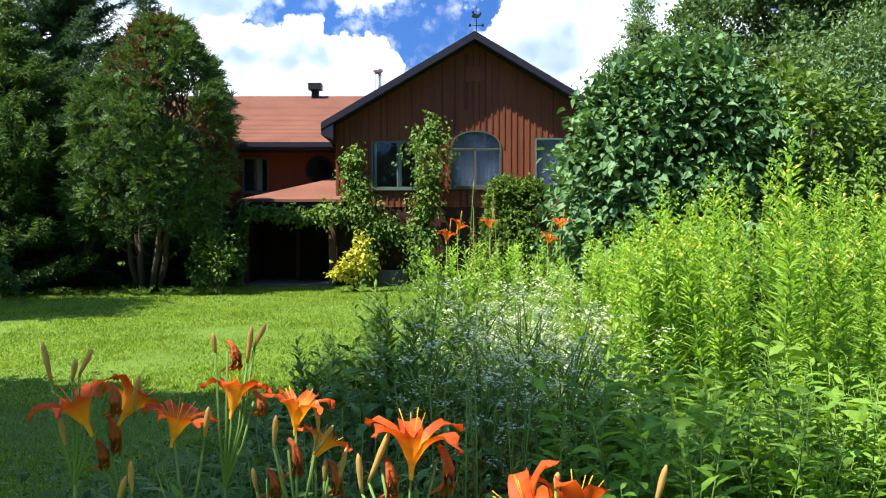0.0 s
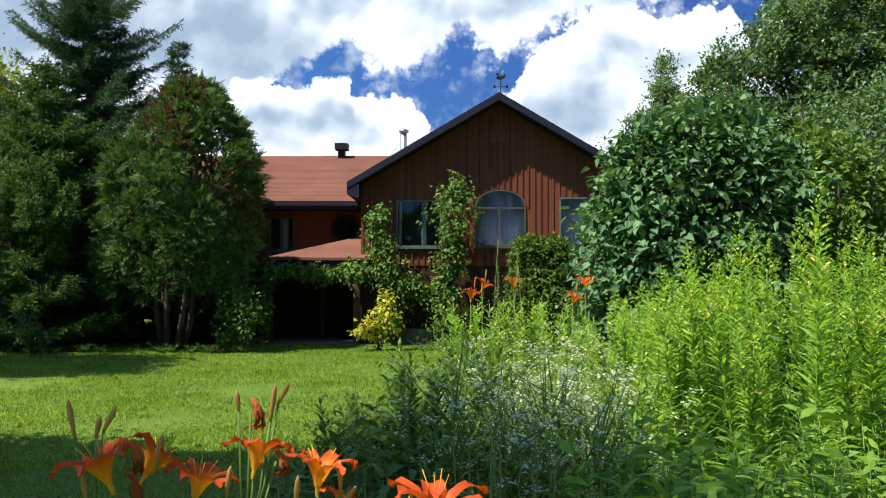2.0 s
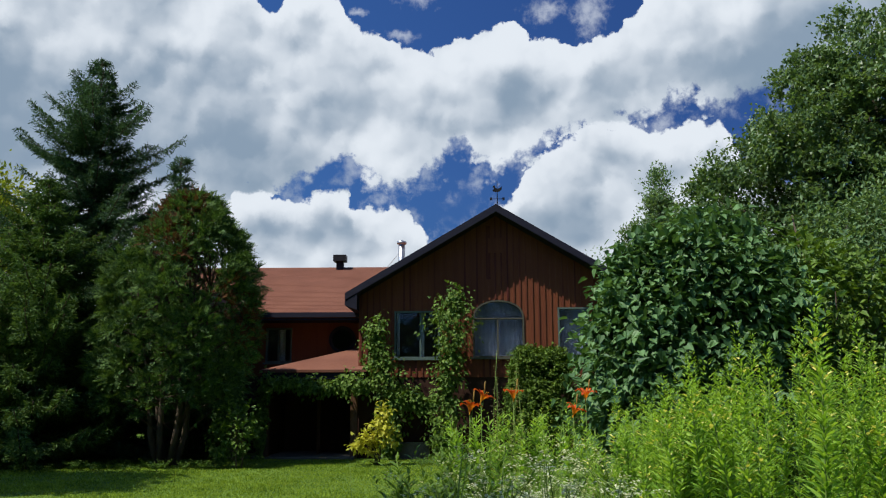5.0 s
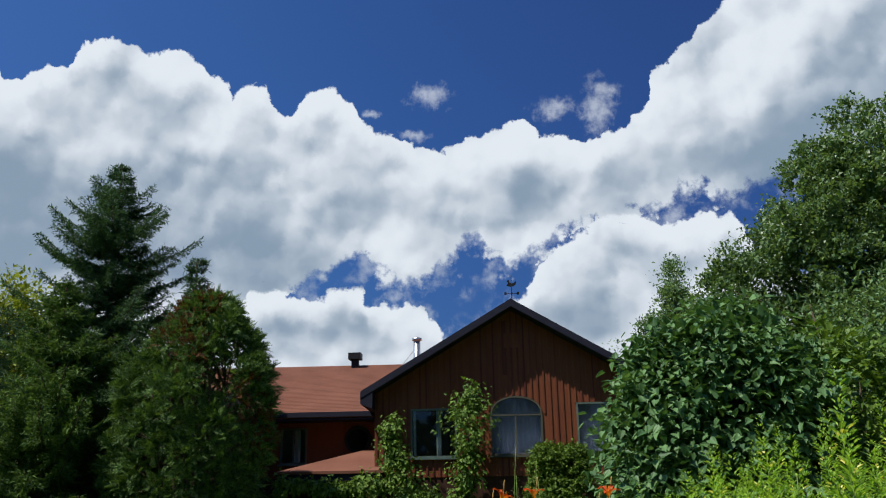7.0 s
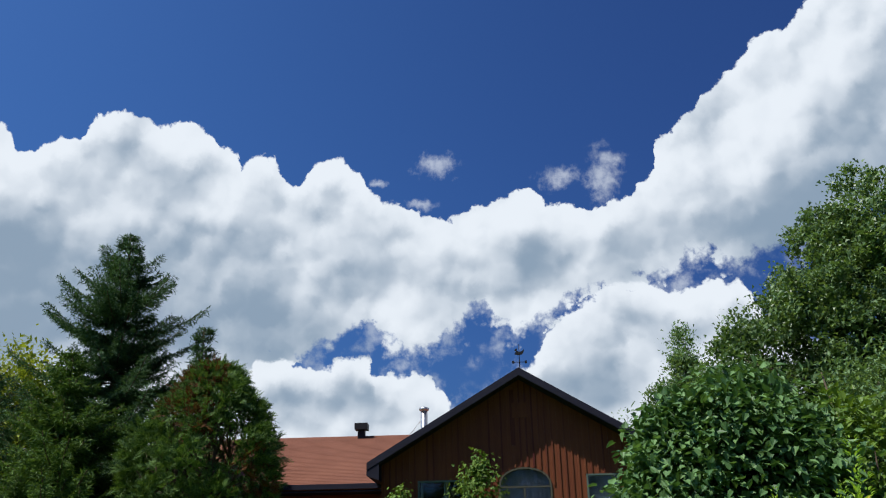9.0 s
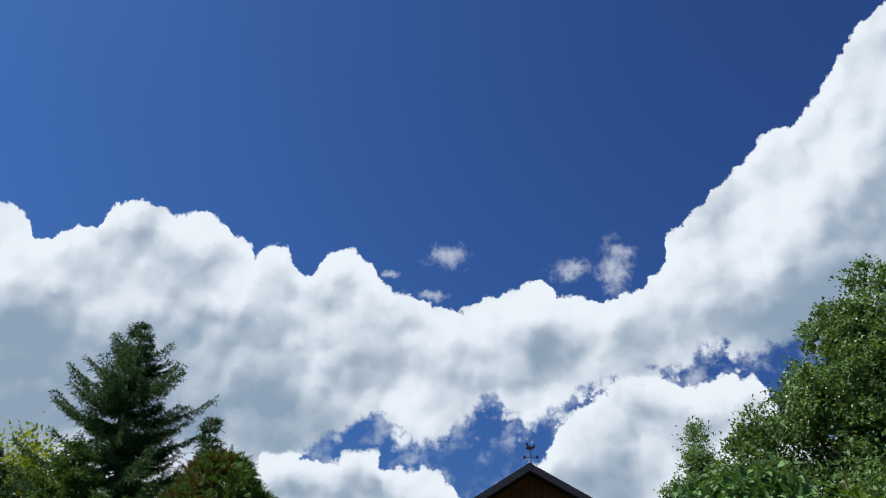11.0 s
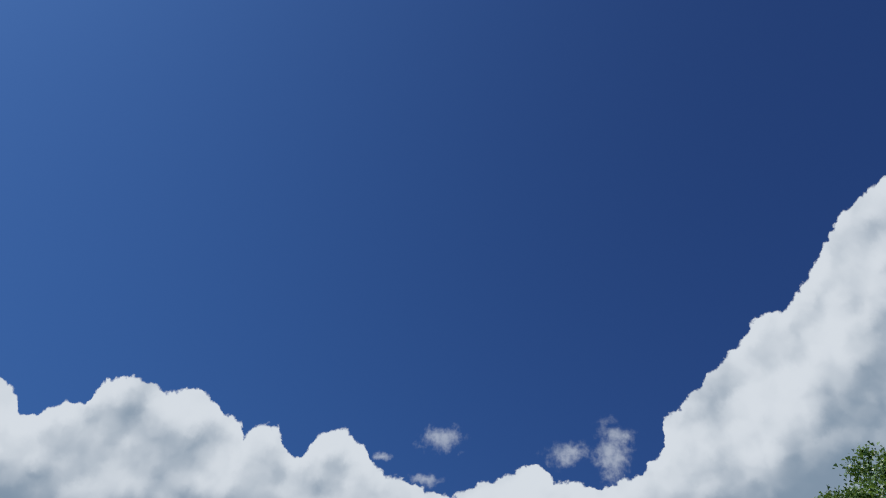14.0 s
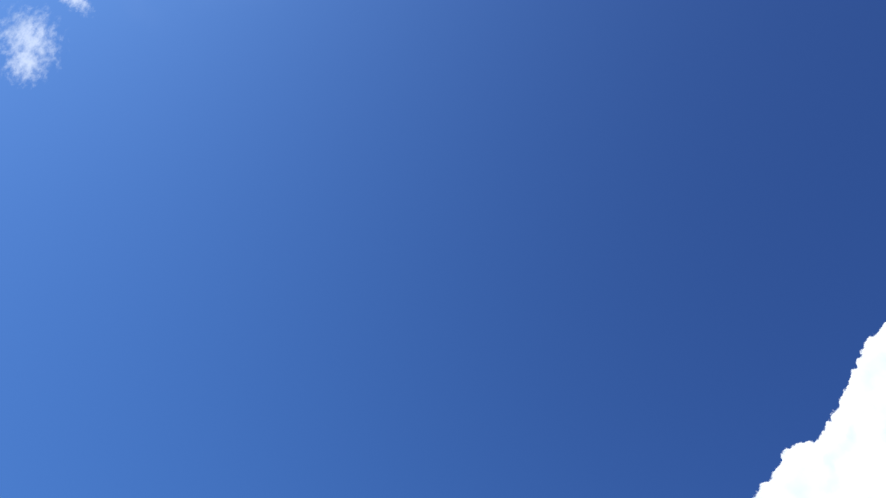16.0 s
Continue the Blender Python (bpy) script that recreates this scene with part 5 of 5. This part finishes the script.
def petal_arrays(length, width, curl, a, open_angle, seed):
    """One lily petal: a curved strip that leaves the throat, widens, waves along its rim and rolls back."""
    rows, cols, verts = 11, 7, []
    px, pz = 0.004, 0.0
    for i in range(rows):
        u = i / (rows - 1)
        ang = open_angle + curl * u ** 2.3
        if i:
            px += math.sin(ang) * length / (rows - 1)
            pz += math.cos(ang) * length / (rows - 1)
        w = width * 0.5 * (0.16 + 0.84 * math.sin(math.pi * min(1, 0.06 + 0.80 * u) ** 1.25) ** 0.8)
        if i >= rows - 2:
            w *= 0.62 if i == rows - 2 else 0.12
        for k in range(cols):
            q = 2 * k / (cols - 1) - 1
            wave = 0.0068 * u * math.sin(u * 17 + q * 2.5 + seed) * q * q
            lift = 0.34 * w * q * q - 0.0012 * (1 - abs(q)) * (1 - u)
            r0, t0 = px - lift * math.cos(ang) + wave, q * w
            verts.append((r0 * math.cos(a) - t0 * math.sin(a), r0 * math.sin(a) + t0 * math.cos(a), pz + lift * math.sin(ang) + wave * 0.6))
    faces = [(i * cols + k, i * cols + k + 1, (i + 1) * cols + k + 1, (i + 1) * cols + k) for i in range(rows - 1) for k in range(cols - 1)]
    return verts, faces


def lily_flower(root, at, turn, size, seed, mat):
    fl = new("flower")
    fl.parent = root
    fl.matrix_basis = Matrix.Translation(at) @ turn
    r = rng(seed)
    for k in range(6):
        wide = 0.034 if k % 2 else 0.024
        v, f = petal_arrays(size * 0.098 * (0.93 + 0.14 * r.random()), size * wide, 1.45 + 0.9 * r.random(), k * math.pi / 3 + 0.2 * r.random(), 0.26 + 0.2 * r.random(), seed + k)
        mesh_object("petal", v, f, mat, fl, smooth=True)
    v, f = tube_arrays([[((0, 0, -0.02 * size), 0.0028 * size), ((0, 0, 0.0), 0.005 * size), ((0, 0, 0.022 * size), 0.010 * size)]], 8)
    mesh_object("throat", v, f[:-2], THROAT, fl, "golden yellow throat", smooth=True)
    lines = []
    for k in range(4):
        a = k * 1.6 + r.random()
        lines.append([((0, 0, 0.01), 0.00045), ((0.012 * math.cos(a), 0.012 * math.sin(a), 0.05 * size), 0.0004), ((0.022 * math.cos(a), 0.022 * math.sin(a), 0.074 * size), 0.0007)])
    tagged(tubes("stamen", lines, THROAT, fl, 4), kind="stuff")
    return fl


def bud(root, at, way, length, mat=None, name="bud"):
    v, f = tube_arrays([[((0, 0, 0), 0.0022), ((0, 0, length * 0.2), 0.0031), ((0, 0, length * 0.6), 0.0047), ((0, 0, length * 0.85), 0.0038), ((0, 0, length), 0.0013)]], 8)
    ob = mesh_object(name, v, f, mat or BUD, root, smooth=True)
    ob.matrix_basis = Matrix.Translation(at) @ Vector(way).to_track_quat("Z", "Y").to_matrix().to_4x4()
    return ob


def wilted(root, at, length=0.07):
    lines = [[((0, 0, 0.012), 0.003), ((0.008, 0, 0.004), 0.005), ((0.014 + 0.004 * math.cos(k * 2), 0.006 * math.sin(k * 2), -length * 0.35), 0.0055), ((0.013 + 0.008 * math.cos(k * 2.2), 0.008 * math.sin(k * 2), -length * 0.75), 0.0035), ((0.016 * math.cos(k * 2.6), 0.008, -length), 0.001)] for k in range(4)]
    v, f = tube_arrays(lines, 6)
    ob = mesh_object("wilted_flower", v, f, WILTED, root, "limp dark orange spent flower", smooth=True)
    ob.matrix_basis = Matrix.Translation(at)


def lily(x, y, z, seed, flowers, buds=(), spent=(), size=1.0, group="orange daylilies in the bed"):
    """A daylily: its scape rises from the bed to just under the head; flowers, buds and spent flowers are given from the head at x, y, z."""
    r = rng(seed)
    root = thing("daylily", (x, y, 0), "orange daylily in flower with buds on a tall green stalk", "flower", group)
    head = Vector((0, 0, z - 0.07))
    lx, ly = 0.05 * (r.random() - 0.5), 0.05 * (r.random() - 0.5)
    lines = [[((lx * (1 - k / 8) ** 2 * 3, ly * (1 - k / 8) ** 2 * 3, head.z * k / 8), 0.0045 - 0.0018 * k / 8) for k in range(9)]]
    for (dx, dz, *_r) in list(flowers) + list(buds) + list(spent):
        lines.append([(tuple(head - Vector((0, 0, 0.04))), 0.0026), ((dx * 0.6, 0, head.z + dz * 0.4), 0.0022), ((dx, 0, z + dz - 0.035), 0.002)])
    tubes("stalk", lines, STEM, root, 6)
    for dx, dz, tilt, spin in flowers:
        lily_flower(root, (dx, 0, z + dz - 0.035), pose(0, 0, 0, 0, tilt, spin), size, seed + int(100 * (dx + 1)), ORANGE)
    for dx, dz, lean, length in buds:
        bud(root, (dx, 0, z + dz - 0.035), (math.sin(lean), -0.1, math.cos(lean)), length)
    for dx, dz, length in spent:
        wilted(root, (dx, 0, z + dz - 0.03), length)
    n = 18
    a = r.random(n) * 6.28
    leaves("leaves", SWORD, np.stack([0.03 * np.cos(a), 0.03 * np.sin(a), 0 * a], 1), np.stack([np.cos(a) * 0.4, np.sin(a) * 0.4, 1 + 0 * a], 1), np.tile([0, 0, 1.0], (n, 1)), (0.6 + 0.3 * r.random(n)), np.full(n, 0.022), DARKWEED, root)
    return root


def scatter(make, variants, spots, heights, seed, scale_to=None):
    """Builds the variants and sets copies on the spots, each at its own height."""
    r = rng(seed)
    made = [make(h, seed + i) for i, h in enumerate(variants)]
    first = [None] * len(made)
    for (x, y), h in zip(spots, heights):
        i = int(r.integers(len(made)))
        k = h / variants[i]
        m = Matrix.Translation((x, y, 0)) @ pose(0, 0, 0, r.normal() * 4, r.normal() * 4, r.random() * 360) @ Matrix.Diagonal((k ** 0.5, k ** 0.5, k, 1))
        if first[i] is None:
            first[i] = m
        else:
            copy_thing(made[i], m)
    for ob, m in zip(made, first):
        if m is None:
            m = Matrix.Translation((spots[0][0], spots[0][1] + 0.1, 0))
        ob.matrix_basis = m


def fan(r, n, y0, y1, px0, px1):
    """Spots in a fan that opens away from the path: tan of the bearing from px0 to px1."""
    y = y0 + (y1 - y0) * r.random(n)
    return np.stack([y * (px0 + (px1 - px0) * r.random(n)), y], 1)


rr = rng(81)
spots = np.concatenate([fan(rr, 122, 2.6, 5.4, 0.17, 0.62), fan(rr, 24, 3.0, 5.0, 0.19, 0.34)])
tall = np.array([1.27 + y * (0.0 + 0.055 * min(1, max(0, (x / y - 0.17) / 0.16))) + 0.06 * rr.normal() + (0.15 if rr.random() < 0.17 and x / y > 0.25 else 0.0) for x, y in spots])
scatter(tall_weed, [1.6, 1.7, 1.55, 1.65], spots, tall, 82)
spots = fan(rr, 44, 3.9, 5.6, -0.01, 0.22)
scatter(lambda h, s: tall_weed(h, s, False), [1.4, 1.5], spots, [1.42 - 0.01 * y + 0.06 * rr.normal() for x, y in spots], 83)
spots = fan(rr, 60, 1.75, 2.7, 0.14, 0.68)
scatter(bushy_weed, [1.1, 1.2, 1.0], spots, [1.5 - y * (0.14 + 0.09 * rr.random()) for x, y in spots], 84)
spots = fan(rr, 62, 2.3, 3.8, -0.03, 0.19)
scatter(white_flower, [1.2, 1.3, 1.1], spots, [1.5 - y * (0.045 + 0.09 * rr.random() - 0.1 * min(0, x / y)) for x, y in spots], 85)
spots = fan(rr, 40, 2.3, 3.6, -0.10, 0.16)
scatter(lambda h, s: bushy_weed(h, s, DARKWEED, 0.06, 28, "dark green leafy garden plant"), [0.9, 0.8], spots, [1.5 - y * (0.20 + 0.05 * rr.random()) for x, y in spots], 86)


def border_top(x, y):
    """How high the bed's edge plants stand, sinking toward the lawn side."""
    b = x / y
    return max(0.3, 1.5 - y * (0.045 + 0.62 * max(0.0, -0.035 - b) ** 0.85))


spots = fan(rr, 56, 2.7, 4.6, -0.19, 0.0)
scatter(lambda h, s: tall_weed(h, s, False, MIDWEED, "leafy dark green stem at the edge of the bed"), [1.0, 1.1, 0.9], spots, [border_top(x, y) * (0.80 + 0.2 * rr.random()) for x, y in spots], 93)
spots = fan(rr, 60, 2.8, 4.8, -0.27, -0.04)
scatter(lambda h, s: grass_tuft(h, s, MIDWEED, 70, 0.009), [0.9, 0.8, 0.7], spots, [border_top(x, y) * (0.62 + 0.2 * rr.random()) for x, y in spots], 87)
spots = fan(rr, 90, 2.0, 4.4, -0.27, 0.0)
scatter(lambda h, s: bushy_weed(h, s, DARKWEED, 0.05, 28, "dark green leafy plant at the edge of the bed"), [0.8, 0.9, 0.7], spots, [border_top(x, y) * (0.72 + 0.16 * rr.random()) for x, y in spots], 92)
spots = fan(rr, 26, 1.8, 2.3, -0.02, 0.11)
scatter(lambda h, s: seed_stalk(h, s, RUST, "seed_stalk", "rusty brown seed stalk"), [1.0, 0.95], spots, [1.5 - y * (0.16 + 0.05 * rr.random()) for x, y in spots], 88)
spots = fan(rr, 10, 1.7, 2.2, -0.18, -0.03)
scatter(lambda h, s: seed_stalk(h, s, PLUM, "plum_spike", "faded plum-coloured flower spike"), [1.0, 1.05], spots, [1.5 - y * (0.20 + 0.04 * rr.random()) for x, y in spots], 89)
spots = fan(rr, 70, 1.6, 2.9, -0.46, -0.02)
scatter(lambda h, s: bushy_weed(h, s, DARKWEED, 0.042, 28, "dark green leafy garden plant"), [0.8, 0.9], spots, [1.5 - y * (0.235 + 0.06 * rr.random() - 0.06 * min(0.3, max(-0.3, x / y + 0.25))) for x, y in spots], 90)
spots = fan(rr, 34, 1.5, 2.4, -0.5, 0.0)
scatter(lambda h, s: grass_tuft(h, s, None, 30, 0.007, "thin upright dark green grass among the lilies"), [0.9, 0.8], spots, [1.5 - y * (0.20 + 0.08 * rr.random()) for x, y in spots], 91)

for i, (x, y, h, tilt) in enumerate(((0.62, 1.5, 1.24, 6), (0.80, 1.7, 1.22, -8), (0.55, 1.9, 1.15, 12), (0.35, 3.0, 1.42, -10))):
    tuft = grass_tuft(h, 300 + i, BUSHY, 5, 0.03, "broad upright iris leaves among the weeds")
    tuft.matrix_basis = pose(x, y, 0, 0, tilt, 60 * i)

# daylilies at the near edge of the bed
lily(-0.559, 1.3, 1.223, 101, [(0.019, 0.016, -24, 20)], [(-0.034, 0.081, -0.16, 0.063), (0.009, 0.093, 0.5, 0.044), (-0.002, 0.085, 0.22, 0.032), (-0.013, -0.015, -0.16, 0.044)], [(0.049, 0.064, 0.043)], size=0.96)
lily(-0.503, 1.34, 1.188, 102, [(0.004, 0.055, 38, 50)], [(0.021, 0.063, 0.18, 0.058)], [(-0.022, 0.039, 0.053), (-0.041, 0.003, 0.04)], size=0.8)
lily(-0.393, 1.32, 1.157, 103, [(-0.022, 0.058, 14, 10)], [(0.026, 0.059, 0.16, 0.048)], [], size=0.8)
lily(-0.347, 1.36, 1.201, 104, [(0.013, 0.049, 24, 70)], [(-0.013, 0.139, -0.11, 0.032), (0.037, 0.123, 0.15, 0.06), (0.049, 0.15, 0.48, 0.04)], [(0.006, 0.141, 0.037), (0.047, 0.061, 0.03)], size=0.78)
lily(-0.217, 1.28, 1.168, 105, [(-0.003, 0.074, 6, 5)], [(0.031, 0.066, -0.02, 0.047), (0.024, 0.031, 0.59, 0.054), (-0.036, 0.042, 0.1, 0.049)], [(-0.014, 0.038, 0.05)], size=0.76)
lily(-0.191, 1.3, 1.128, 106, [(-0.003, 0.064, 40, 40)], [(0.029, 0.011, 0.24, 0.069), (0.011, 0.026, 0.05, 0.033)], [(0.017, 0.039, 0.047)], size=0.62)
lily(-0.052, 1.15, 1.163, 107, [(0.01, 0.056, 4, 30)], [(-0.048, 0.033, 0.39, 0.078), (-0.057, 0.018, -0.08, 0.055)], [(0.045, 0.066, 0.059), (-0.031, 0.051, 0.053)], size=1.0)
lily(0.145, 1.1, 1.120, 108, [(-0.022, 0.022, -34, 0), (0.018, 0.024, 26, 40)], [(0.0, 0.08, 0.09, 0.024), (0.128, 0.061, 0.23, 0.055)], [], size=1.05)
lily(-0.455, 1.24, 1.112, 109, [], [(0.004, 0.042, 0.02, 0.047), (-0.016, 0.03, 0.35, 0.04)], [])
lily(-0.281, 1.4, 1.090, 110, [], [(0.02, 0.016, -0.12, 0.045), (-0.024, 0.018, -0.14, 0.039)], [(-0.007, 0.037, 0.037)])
# tall straw-coloured grass heads and a slender weed at the lawn's edge
for i, (x, y, h) in enumerate(((0.10, 4.6, 1.76), (0.22, 4.7, 1.70), (0.16, 4.5, 1.62), (0.34, 4.8, 1.60))):
    seed_stalk(h, 320 + i, STRAW, "grass_stalk", "thin straw-coloured grass seed head").location = (x, y, 0)
for i, (x, y, h) in enumerate(((-0.48, 4.0, 1.22), (-0.53, 4.05, 1.08), (-0.42, 3.9, 1.0))):
    seed_stalk(h, 330 + i, MIDWEED, "slender_weed", "slender green weed at the lawn's edge").location = (x, y, 0)
# rough low growth where the lawn meets the trees and the house
spots = np.concatenate([np.stack([rr.uniform(-13, -5.2, 60), rr.uniform(18.9, 20.3, 60)], 1), np.stack([rr.uniform(-2.4, 1.6, 30), rr.uniform(20.3, 21.6, 30)], 1)])
scatter(lambda h, s: bushy_weed(h, s, DARKWEED, 0.06, 14, "low rough growth along the edge of the lawn"), [0.3, 0.25], spots, [0.07 + 0.15 * rr.random() for _ in spots], 94)
for i, (x, y, z) in enumerate(((0.09, 5.3, 1.53), (0.02, 5.0, 1.47), (0.28, 5.2, 1.54), (0.72, 5.3, 1.54), (0.62, 5.1, 1.45))):
    lily(x, y, z, 120 + i, [(0.0, 0.0, 25 - 12 * i, 40 * i)], [(0.02, 0.06, 0.1, 0.06)], size=0.9)

battens()
